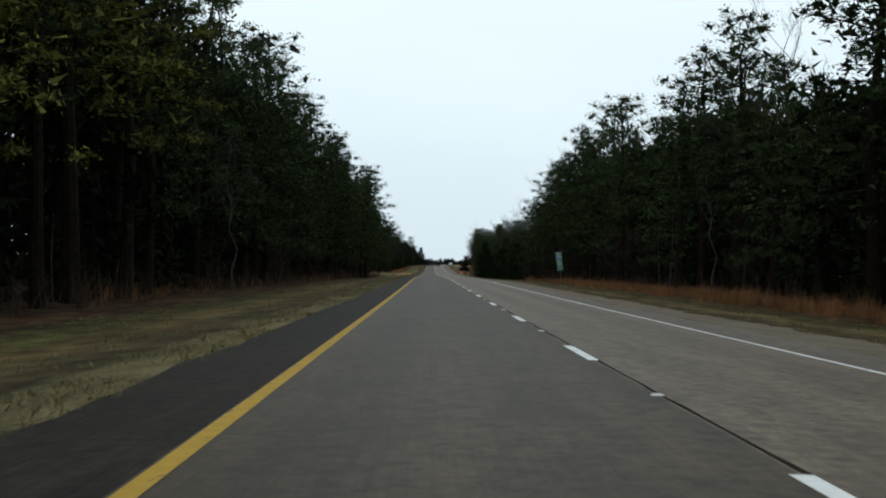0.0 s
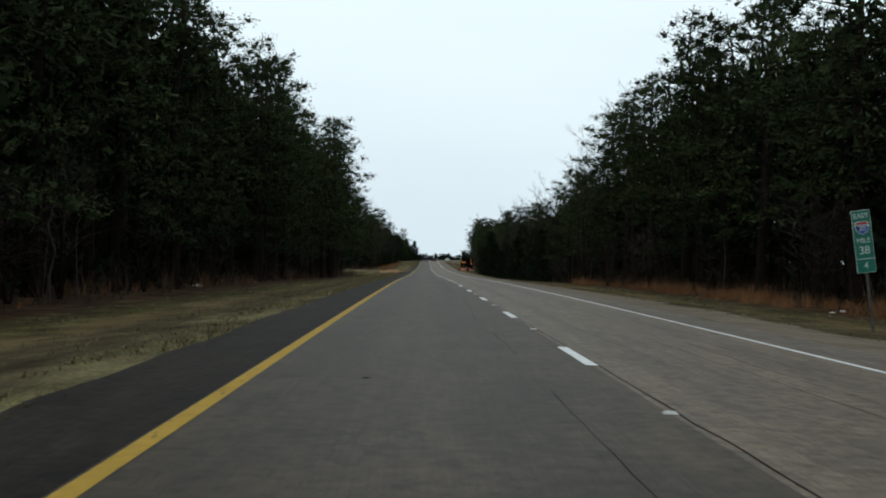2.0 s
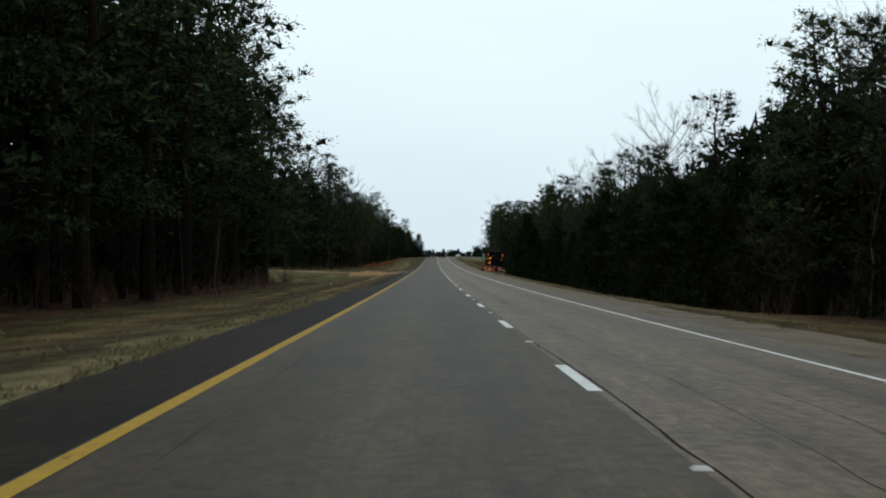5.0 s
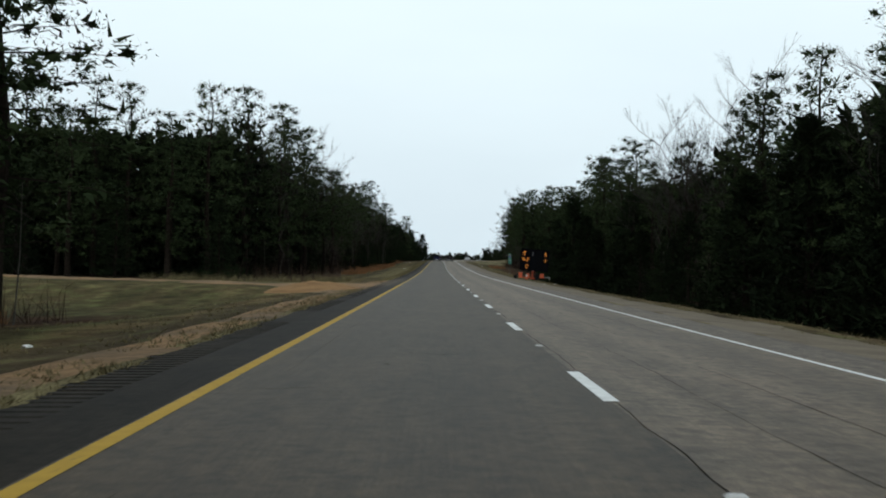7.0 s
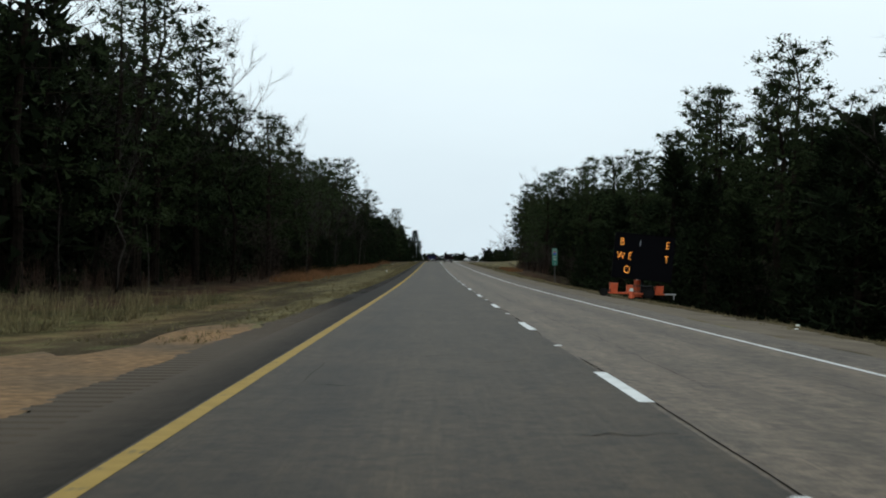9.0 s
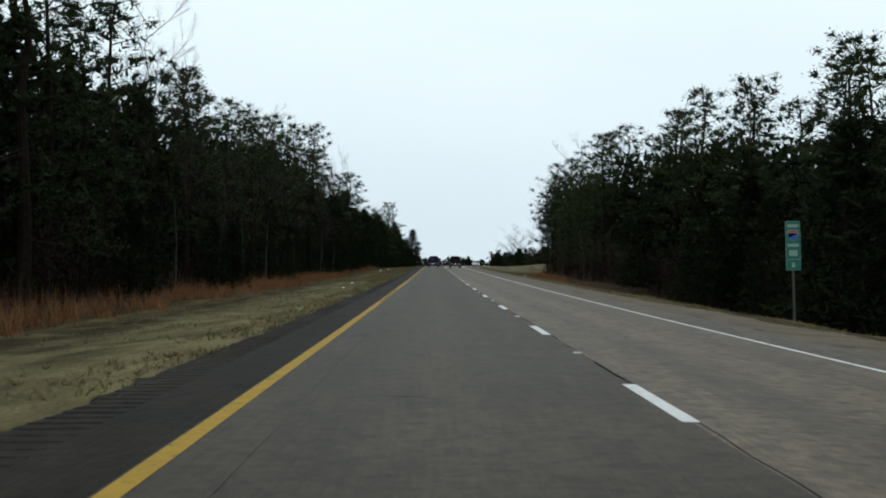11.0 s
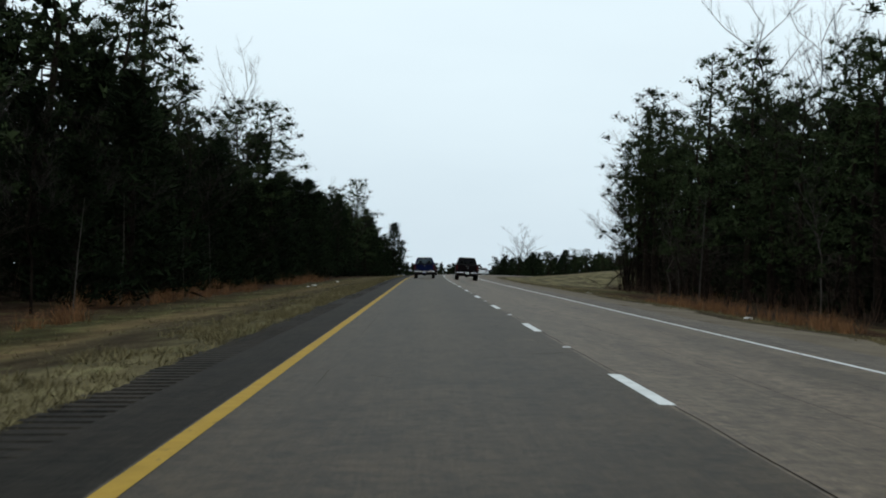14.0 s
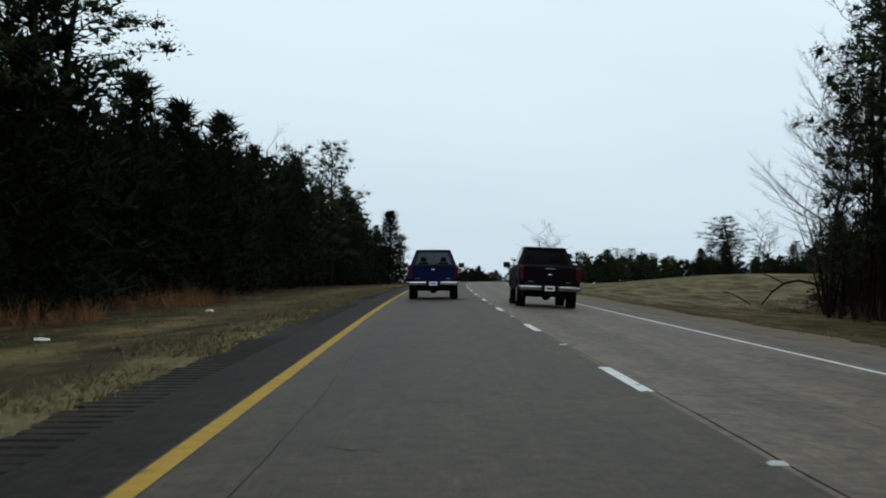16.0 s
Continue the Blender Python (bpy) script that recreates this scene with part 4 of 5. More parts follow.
RIGHT = [(-60, 19, 19), (64, 18.6, 19), (74, 18.6, 12.5), (84, 18.5, 13.5), (98, 18.5, 16.8), (124, 18.5, 16.4), (142, 18.5, 16.6), (154, 18.5, 17.2), (186, 18.7, 19.2), (217, 18.7, 18), (222, 18.8, 12.8), (242, 18.8, 13.8), (270, 19, 15), (330, 19.5, 15.5), (380, 20.3, 15.2), (412, 21.0, 14.6), (430, 21.5, 16), (447, 21.6, 17.6), (464, 21.7, 16.4), (480, 21.7, 14.8), (500, 21.2, 13.6), (520, 20.8, 16.4), (545, 20.4, 15.6), (560, 20.0, 17.4), (573, 19.6, 18.4), (584, 19.6, 13), (603, 19.8, 13), (612, 20, 16.5), (650, 20.8, 17), (664, 21.5, 15)]


def mixed(s, left, rnd):
    """The kinds that grow along each stretch."""
    r = rnd.random()
    if left:
        if s < 313:
            return "olive" if 30 < s < 70 and r < 0.5 else "pine" if r < 0.78 else "thin"
        if s < 560:
            return "pine" if r < 0.55 else "cedar" if r < 0.66 else "bare" if r < 0.9 else "thin"
        if s < 640:
            return "pine" if r < 0.6 else "bare" if r < 0.66 else "cedar" if r < 0.85 else "thin"
        if s < 690:
            return "cedar" if r < 0.84 else "pine" if r < 0.92 else "bare"
        return "cedar" if r < 0.4 else "pine" if r < 0.82 else "bare"
    if s < 225:
        return "thin" if r < 0.45 else "pine" if r < 0.98 else "bare"
    if s < 400:
        return "bare" if r < 0.2 else "cedar" if r < 0.4 else "pine" if r < 0.88 else "thin"
    if s < 560:
        return "pine" if r < 0.64 else "thin" if r < 0.76 else "cedar" if r < 0.94 else "olive"
    return "thin" if r < 0.25 else "pine" if r < 0.96 else "bare"


def edge(table, sign, seed, gap=4.7):
    rnd = random.Random(seed)
    s = max(table[0][0], 26.0)
    xs = [r[0] for r in table]
    while s < table[-1][0]:
        u = float(np.interp(s, xs, [r[1] for r in table]))
        top = float(np.interp(s, xs, [r[2] for r in table]))
        kind = mixed(s, sign < 0, rnd)
        if kind == "cedar":
            plant(kind, sign * (u + rnd.uniform(-1.2, 1.0)), s, top * rnd.uniform(0.5, 0.68) if s < 640 else top * rnd.uniform(0.8, 1.02), rnd, wide=1.25)
            s += gap * 0.5
        elif kind == "bare":
            plant(kind, sign * (u + rnd.uniform(-0.5, 1.5)), s, top * rnd.uniform(0.9, 1.06) * (0.88 if s > 640 else 1.0), rnd)
        else:
            plant(kind, sign * (u + rnd.uniform(-0.8, 2.4)), s, top * rnd.uniform(0.88, 1.03), rnd, wide=rnd.uniform(1.0, 1.2))
        s += gap * rnd.uniform(0.6, 1.35)


edge(LEFT, -1, 1)
edge(LEFT_2, -1, 2)
edge(RIGHT, 1, 3)
one = random.Random(77)
for k in range(34):
    s_ = 476 + k * 5.2
    front = -float(np.interp(s_, [470, 500, 560, 620, 660], [15, 14.2, 14.4, 15.0, 15.5])) - one.uniform(0, 2.0)
    if k % 2 and s_ < 600:
        plant("bare", front, s_, one.uniform(6, 10.5), one, wide=1.2)
        plant("sapling", front + 0.8, s_ + 2.0, one.uniform(4, 7), one)
    else:
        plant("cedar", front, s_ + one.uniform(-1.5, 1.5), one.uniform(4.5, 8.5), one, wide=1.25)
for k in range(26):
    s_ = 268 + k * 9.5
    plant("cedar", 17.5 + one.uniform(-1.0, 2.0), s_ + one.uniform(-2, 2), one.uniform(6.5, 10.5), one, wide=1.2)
# single trees that stand out against the sky
plant("pale", -22, 72, 11.5, one, turn=40)
plant("pine", -17.0, 311, 17, one, 4, wide=1.35, turn=75)
plant("pine", -14.3, 240, 17.5, one, 0, wide=1.1)
plant("pine", -14.1, 250, 18.0, one, 1, wide=1.1)
plant("pine", -14.4, 260, 18.0, one, 3, wide=1.1)
plant("bare", -16.5, 434, 14.8, one, 1)
plant("bare", -18.5, 634, 18, one, 0)
plant("thin", -18.0, 650, 16.5, one, 2, wide=1.1)
plant("bare", 20.0, 250, 16.5, one, 0)
plant("bare", 20.5, 258, 15.5, one, 2)
plant("bare", 22.0, 366, 14.8, one, 2)
plant("bare", 23.0, 380, 15.4, one, 1)
plant("bare", 22.5, 391, 15.0, one, 0)
plant("bare", 20.5, 317, 16.0, one, 1, wide=1.15)
plant("bare", 21.0, 325, 15.5, one, 0, wide=1.15)
plant("bare", 18.9, 222, 16.8, one, 2, wide=1.1)
plant("bare", 19.4, 228, 17.2, one, 1, wide=1.1)
plant("bare", 20.0, 235, 16.0, one, 0, wide=1.1)
plant("bare", 20.4, 384, 15.0, one, 1)
plant("bare", 21.0, 394, 15.4, one, 0)
plant("thin", 18.5, 217, 19.5, one, 3, wide=1.3)
plant("thin", 21.0, 524, 17.3, one, 2, wide=1.0)
plant("pine", 20.5, 652, 17.8, one, 1, wide=1.15)
plant("pine", 22.0, 661, 14.0, one, 4, wide=1.2)
plant("bare", 20.8, 593, 16.4, one, 2)
plant("bare", 20.0, 664, 11.5, one, 1, wide=1.3)
plant("bare", 21.5, 668, 12.5, one, 0, wide=1.2)
plant("bare", 22.5, 660, 14.5, one, 2, wide=1.1)
plant("bare", 20.6, 655, 14.0, one, 1, wide=1.25, turn=200)
plant("bare", 20.9, 661, 12.5, one, 0, wide=1.35, turn=80)
plant("bare", 21.4, 665, 13.5, one, 2, wide=1.3, turn=300)
plant("bare", 19.6, 658, 12.0, one, 2, wide=1.3)
plant("bare", 24.0, 672, 12.0, one, 1, wide=1.2)
plant("pine", 24.5, 664, 12.5, one, 3, wide=1.3)
plant("cedar", 22.5, 666, 5.0, one, 0, wide=1.5)
plant("cedar", 26.5, 674, 5.5, one, 2, wide=1.5)
plant("cedar", 24.5, 668, 7.5, one, 1, wide=1.2)
for u_, s_, top_ in ((23.4, 676, 6.0), (25.5, 679, 6.5), (28.0, 682, 7.0), (30.5, 680, 7.5)):
    plant("cedar", u_, s_, top_, one, wide=1.6)
for u_, s_, top_ in ((24.4, 683, 4.0), (27.0, 686, 4.5), (19.4, 664, 5.5)):
    plant("bush", u_, s_, top_, one, wide=1.3)
plant("bush", 20.4, 667, 11.5, one, 0, wide=1.1)
plant("bush", 21.0, 670, 10.0, one, 1, wide=1.2)
plant("bush", 20.2, 662, 12.5, one, 1, wide=1.1)
plant("bare", 21.5, 600, 16.6, one, 0)
plant("bare", 21.0, 607, 16.4, one, 1)
# the far side of the clearing by the turning place
for i in range(9):
    plant(("pine", "thin", "pine")[i % 3], -23.5 - i * 3.8, 392 + one.uniform(-3, 3), 17.5 + one.uniform(-1.5, 1.2), one)
for i in range(7):
    plant(("cedar", "pine")[i % 2], -22 - i * 4.6, 387 + one.uniform(-2, 2), (9.5, 14)[i % 2] + one.uniform(-1, 1), one, wide=1.2)
# beyond the grassy mound
plant("thin", 48.3 - shift(812), 812, 9.4, one, 2, wide=2.2, turn=20, group="trees beyond the mound")
plant("thin", 47.6 - shift(811), 811, 7.8, one, 0, wide=2.6, turn=250, group="trees beyond the mound")
plant("cedar", 48.3 - shift(812.5), 812.5, 6.4, one, 1, wide=2.6, group="trees beyond the mound")
plant("thin", 49.2 - shift(813), 813, 8.3, one, 3, wide=2.4, turn=140, group="trees beyond the mound")
plant("bare", 35.2 - shift(1018), 1018, 15.5, one, 2, wide=1.6, group="trees beyond the mound")
plant("bare", 39.2 - shift(1023), 1023, 16.0, one, 0, wide=1.6, group="trees beyond the mound")
plant("bare", 37.3 - shift(1020), 1020, 17.0, one, 1, wide=1.6, group="trees beyond the mound")
plant("bare", 29.5 - shift(1015), 1015, 11.5, one, 0, wide=1.4, group="trees beyond the mound")
for x, s, top, kind in ((43, 900, 8.2, "pine"), (39, 890, 6.5, "cedar"), (47, 905, 8.4, "thin"), (51, 900, 6.0, "pine"), (35, 900, 6.5, "pine"), (31, 905, 6.0, "cedar"), (27, 910, 5.2, "pine"), (23, 920, 5.0, "cedar"),
                        (41.5, 800, 3.6, "cedar"), (44.5, 806, 4.6, "pine"), (52.5, 806, 4.2, "pine"), (57, 800, 5.0, "pine"), (38, 806, 3.4, "pine"),
                        (50, 760, 6.6, "pine"), (53.5, 756, 7.8, "pine"), (57, 752, 7.0, "pine"), (61, 750, 8.0, "pine"), (51.5, 762, 6.8, "cedar"), (55, 758, 7.5, "cedar"), (46.5, 765, 4.8, "cedar"),
                        (47.8, 785, 7.6, "bare"), (49.5, 788, 7.0, "bare"), (30, 690, 3.6, "cedar"), (34, 694, 4.2, "cedar"), (38, 690, 5.0, "cedar"), (27.5, 684, 3.0, "cedar")):
    plant(kind, x - shift(s), s, top, one, wide=2.0 if kind == "pine" else 1.6, group="trees beyond the mound")
# thin stems that catch the light at the wood's edge
for _ in range(44):
    s = one.uniform(20, 640)
    if one.random() < 0.55:
        u = float(np.interp(s, [r[0] for r in RIGHT], [r[1] for r in RIGHT])) - one.uniform(0.0, 1.6)
    elif s < 312:
        u = -float(np.interp(s, [r[0] for r in LEFT], [r[1] for r in LEFT])) + one.uniform(0.3, 2.0)
    elif s > 400:
        u = -float(np.interp(s, [r[0] for r in LEFT_2], [r[1] for r in LEFT_2])) + one.uniform(0.3, 1.8)
    else:
        continue
    plant("sapling" if one.random() < 0.75 else "pale", u, s, one.uniform(5.5, 10), one)
# leafless bushes that veil the foot of the wood
for _ in range(130):
    s = one.uniform(225, 650) if one.random() < 0.8 else one.uniform(70, 225)
    if one.random() < 0.58:
        u = float(np.interp(s, [r[0] for r in RIGHT], [r[1] for r in RIGHT])) - one.uniform(-0.5, 2.0)
    elif s < 300:
        u = -float(np.interp(s, [r[0] for r in LEFT], [r[1] for r in LEFT])) + one.uniform(-0.3, 0.8)
    elif s > 400:
        u = -float(np.interp(s, [r[0] for r in LEFT_2], [r[1] for r in LEFT_2])) + one.uniform(0.3, 3.2)
    else:
        continue
    plant("bush", u, s, one.uniform(4.5, 9.5), one, wide=one.uniform(1.0, 1.4))
for kind, rows_ in KINDS.items():
    for i, ob in enumerate(rows_):
        if (kind, i) not in USED:
            plant(kind, one.choice((-26, 26)), one.uniform(20, 200), NOMINAL[kind][i], one, i)


def woods(name, side, seed):
    """The depth of the wood behind its edge: many plain trees in one mesh, trunks and coarse foliage."""
    rnd = random.Random(seed)
    trunks, leaves = Soup(), Soup()
    rows_ = (3.5, 7.0, 11.0, 16)
    for back in rows_:
        s = -70.0
        while s < 1120:
            s += rnd.uniform(3.4, 6.0) * (1 if back < 12 else 1.35)
            if side < 0:
                table = LEFT if s < 313 else LEFT_2
                if 313 <= s < 396 or s > 800:
                    continue
            else:
                table = RIGHT
                if s > 664:
                    break
            u = side * (float(np.interp(s, [r[0] for r in table], [r[1] for r in table])) + back + rnd.uniform(-2, 2))
            if side < 0 and 300 < s < 313 and back < 0:
                continue
            top = float(np.interp(s, [r[0] for r in table], [r[2] for r in table])) * rnd.uniform(0.74, 0.97)
            lone(trunks, leaves, rnd, u, s, top, 50 if back < 8 else 26)
    if side < 0:
        for i in range(150):
            lone(trunks, leaves, rnd, -rnd.uniform(24, 75), rnd.uniform(399, 425), rnd.uniform(12, 17))
        for i in range(60):
            lone(trunks, leaves, rnd, -rnd.uniform(58, 85), rnd.uniform(300, 400), rnd.uniform(12, 17))
    else:
        for i in range(300):
            s = rnd.uniform(930, 1000)
            x = rnd.uniform(24, 150)
            lone(trunks, leaves, rnd, x - shift(s), s, rnd.uniform(6.0, 8.6) + 2.5 * max(0, noise.noise((x * 0.12, 0, 4.0))))
        for i in range(90):
            s = rnd.uniform(1050, 1150)
            lone(trunks, leaves, rnd, rnd.uniform(-10, 40) - shift(s), s, rnd.uniform(4.5, 7.5))
        for i in range(60):
            lone(trunks, leaves, rnd, rnd.uniform(51, 120) - shift(760), rnd.uniform(730, 800), rnd.uniform(4, 6))
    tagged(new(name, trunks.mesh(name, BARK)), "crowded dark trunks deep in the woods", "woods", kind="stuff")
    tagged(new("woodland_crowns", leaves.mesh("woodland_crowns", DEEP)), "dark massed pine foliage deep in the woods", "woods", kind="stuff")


def lone(trunks, leaves, rnd, u, s, top, sprays=46):
    p = Vector(on_ground(u, s, 0.2))
    lean = Vector((rnd.gauss(0, 0.25), rnd.gauss(0, 0.25), top))
    trunks.tube([p, p + lean * 0.5, p + lean * 0.95], [0.17, 0.12, 0.03], 4)
    base = rnd.uniform(0.04, 0.25)
    for _ in range(sprays):
        t = rnd.random()
        wide = (1.2 + 2.2 * math.sin(math.pi * min(1, t + 0.15))) * (1 - 0.6 * t * t)
        w = rnd.uniform(0, 6.28)
        d = Vector((math.cos(w), math.sin(w), 0))
        c = p + lean * (base + (0.97 - base) * t) + d * wide * rnd.uniform(0.1, 1.0)
        tuft(leaves, rnd, c, (d * 0.5 + Vector((0, 0, 0.3))).normalized(), rnd.uniform(0.6, 1.1), 4, 0.4)


woods("woodland_trunks", -1, 21)
woods("woodland_trunks", 1, 22)


def thicket():
    """Evergreen shrubs and low boughs, added to close and darken the wood behind its first trees."""
    rnd = random.Random(29)
    soup = Soup()
    for _ in range(30000):
        s = rnd.uniform(-40, 800)
        left = rnd.random() < 0.55
        table = (LEFT if s < 313 else LEFT_2) if left else RIGHT
        if (left and 316 <= s < 396) or (not left and s > 664):
            continue
        u = float(np.interp(s, [r[0] for r in table], [r[1] for r in table])) + 0.8 + 9 * rnd.random() ** 1.3
        top = float(np.interp(s, [r[0] for r in table], [r[2] for r in table]))
        p = Vector(on_ground(-u if left else u, s))
        p.z += 0.2 + top * 0.84 * rnd.random() ** 1.3
        tuft(soup, rnd, p, Vector((0, 0, 0.6)), rnd.uniform(0.7, 1.2), 6, 0.36)
    for _ in range(5200):
        p = Vector(on_ground(-rnd.uniform(23, 62), rnd.uniform(394, 402)))
        p.z += 14 * rnd.random() ** 1.1
        tuft(soup, rnd, p, Vector((0, 0, 0.4)), rnd.uniform(0.7, 1.2), 6, 0.36)
    for _ in range(7000):
        s = rnd.uniform(20, 780)
        left = rnd.random() < 0.5
        table = (LEFT if s < 313 else LEFT_2) if left else RIGHT
        if (left and 316 <= s < 402) or (not left and s > 664):
            continue
        u = float(np.interp(s, [r[0] for r in table], [r[1] for r in table])) + 13 + 5 * rnd.random()
        p = Vector(on_ground(-u if left else u, s))
        p.z += 9 * rnd.random()
        tuft(soup, rnd, p, Vector((0, 0, 0.2)), rnd.uniform(1.4, 2.2), 4, 0.7)
    for _ in range(11000):
        s = rnd.uniform(20, 300)
        left = rnd.random() < 0.7
        table = LEFT if left else RIGHT
        u = float(np.interp(s, [r[0] for r in table], [r[1] for r in table])) + 1.5 + 9 * rnd.random()
        p = Vector(on_ground(-u if left else u, s))
        p.z += float(np.interp(s, [r[0] for r in table], [r[2] for r in table])) * rnd.uniform(0.4, 0.9)
        tuft(soup, rnd, p, Vector((0, 0, 0.3)), rnd.uniform(0.7, 1.2), 6, 0.36)
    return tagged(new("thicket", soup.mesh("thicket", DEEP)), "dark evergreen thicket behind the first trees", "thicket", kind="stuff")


thicket()


def brush():
    """Leafless undergrowth along the foot of the wood."""
    rnd = random.Random(31)
    soup = Soup()
    for _ in range(5200):
        s = rnd.uniform(-20, 690)
        left = rnd.random() < 0.5
        table = (LEFT if s < 313 else LEFT_2) if left else RIGHT
        if (left and 313 <= s < 392) or (not left and s > 668):
            continue
        u = float(np.interp(s, [r[0] for r in table], [r[1] for r in table])) + rnd.uniform(-2.8, 4.5)
        p = Vector(on_ground(-u if left else u, s, 0.05))
        tall = rnd.uniform(0.6, 2.6)
        for _ in range(rnd.randint(4, 8)):
            tip = p + Vector((rnd.gauss(0, 0.45), rnd.gauss(0, 0.45), tall * rnd.uniform(0.5, 1.1)))
            w = Vector((rnd.uniform(-1, 1), rnd.uniform(-1, 1), 0)).normalized() * rnd.uniform(0.008, 0.02)
            b = p + Vector((rnd.gauss(0, 0.2), rnd.gauss(0, 0.2), 0))
            soup.face(b - w, b + w, tip)
            if rnd.random() < 0.7:
                c = b.lerp(tip, rnd.uniform(0.4, 0.8))
                e = c + Vector((rnd.gauss(0, 0.4), rnd.gauss(0, 0.4), rnd.uniform(0.1, 0.6)))
                soup.face(c - w * 0.6, c + w * 0.6, e)
    for _ in range(520):
        u, s = rnd.uniform(19, 30), rnd.uniform(655, 692)
        if noise.noise((u * 0.3, s * 0.2, 2.0)) < -0.1:
            continue
        p = Vector(on_ground(u, s, 0.05))
        for _ in range(6):
            w = Vector((rnd.uniform(-1, 1), rnd.uniform(-1, 1), 0)).normalized() * 0.016
            b = p + Vector((rnd.gauss(0, 0.25), rnd.gauss(0, 0.25), 0))
            soup.face(b - w, b + w, b + Vector((rnd.gauss(0, 0.4), rnd.gauss(0, 0.4), rnd.uniform(0.1, 0.45) + 0.6 * max(0, noise.noise((u * 0.4, s * 0.3, 7.0))))))
    return tagged(new("undergrowth", soup.mesh("undergrowth", BRUSH)), "tangled leafless brown undergrowth at the wood's foot", "undergrowth", kind="stuff")


brush()


def blades(soup, rnd, p, tall, spread, count, width):
    for _ in range(count):
        tip = p + Vector((rnd.gauss(0, spread), rnd.gauss(0, spread), tall * rnd.uniform(0.55, 1.1)))
        b = p + Vector((rnd.gauss(0, spread * 0.5), rnd.gauss(0, spread * 0.5), -0.02))
        w = Vector((rnd.uniform(-1, 1), rnd.uniform(-1, 1), 0)).normalized() * width
        soup.face(b - w, b + w, tip)


def sedge():
    """Stands of dry bronze grass in front of the trees."""
    rnd = random.Random(41)
    soup = Soup()
    for s0, s1, u0, u1, n in ((15, 135, 13.0, 19.5, 2300), (135, 215, 13.5, 18.5, 800), (285, 345, 13, 16.5, 160), (555, 605, 11.5, 15, 260), (440, 560, -14.8, -11.2, 1000), (560, 665, -15.5, -12.5, 420), (60, 310, -18.5, -15, 300)):
        for _ in range(n):
            s, u = rnd.uniform(s0, s1), rnd.uniform(u0, u1)
            patchy = noise.noise((s * 0.11, u * 0.25, 9.0)) + 0.5 * noise.noise((s * 0.4, u * 0.5, 2.0))
            if patchy < 0.0 - (0.25 if u > 16.2 and s < 140 else 0):
                continue
            blades(soup, rnd, Vector(on_ground(u, s)), rnd.uniform(0.45, 0.8) * (0.85 + 1.2 * max(0.0, patchy)), 0.2, 14, 0.012)
    return tagged(new("tall_dry_grass", soup.mesh("tall_dry_grass", SEDGE)), "stands of dry bronze grass before the trees", "grass", kind="stuff")


def pale_stand():
    """Rank pale straw at the far side of the turning place."""
    rnd = random.Random(43)
    soup = Soup()
    for _ in range(420):
        s, u = rnd.uniform(367, 391), rnd.uniform(-26, -9.2)
        if noise.noise((s * 0.3, u * 0.3, 1.0)) > -0.15:
            blades(soup, rnd, Vector(on_ground(u, s)), rnd.uniform(0.4, 0.95), 0.2, 13, 0.012)
    return tagged(new("tall_straw", soup.mesh("tall_straw", STRAW)), "rank pale straw at the edge of the clearing", "grass", kind="stuff")


def turf():
    """Short straw and grass tufts of the verges, thickest beside the road."""
    rnd = random.Random(51)
    soup = Soup()
    for _ in range(34000):
        s = rnd.uniform(10, 690)
        left = rnd.random() < 0.72
        u = -(4.92 + (1.3 * rnd.random() ** 1.3 if rnd.random() < 0.62 else 1.3 + 6.5 * rnd.random())) if left else 6.9 + 7 * rnd.random() ** 1.3
        if left and 331 < s < 360 and noise.noise((u * 0.3, s * 0.3, 0)) > -0.45:
            continue
        if noise.noise((u * 0.5, s * 0.22, 6.0)) < -0.25:
            continue
        blades(soup, rnd, Vector(on_ground(u, s)), rnd.uniform(0.04, 0.13), 0.08, 5, 0.011)
    for _ in range(9000):
        s = rnd.uniform(500, 680)
        u = -(5.02 + 1.9 * rnd.random() ** 1.2)
        if noise.noise((u * 0.7, s * 0.3, 3.0)) + 0.4 * noise.noise((u, s * 1.1, 8.0)) < 0.02:
            continue
        blades(soup, rnd, Vector(on_ground(u, s)), rnd.uniform(0.08, 0.2), 0.1, 5, 0.01)
    return tagged(new("verge_grass", soup.mesh("verge_grass", STRAW)), "short straw-coloured grass tufts on the verges", "grass", kind="stuff")


sedge()
pale_stand()
turf()


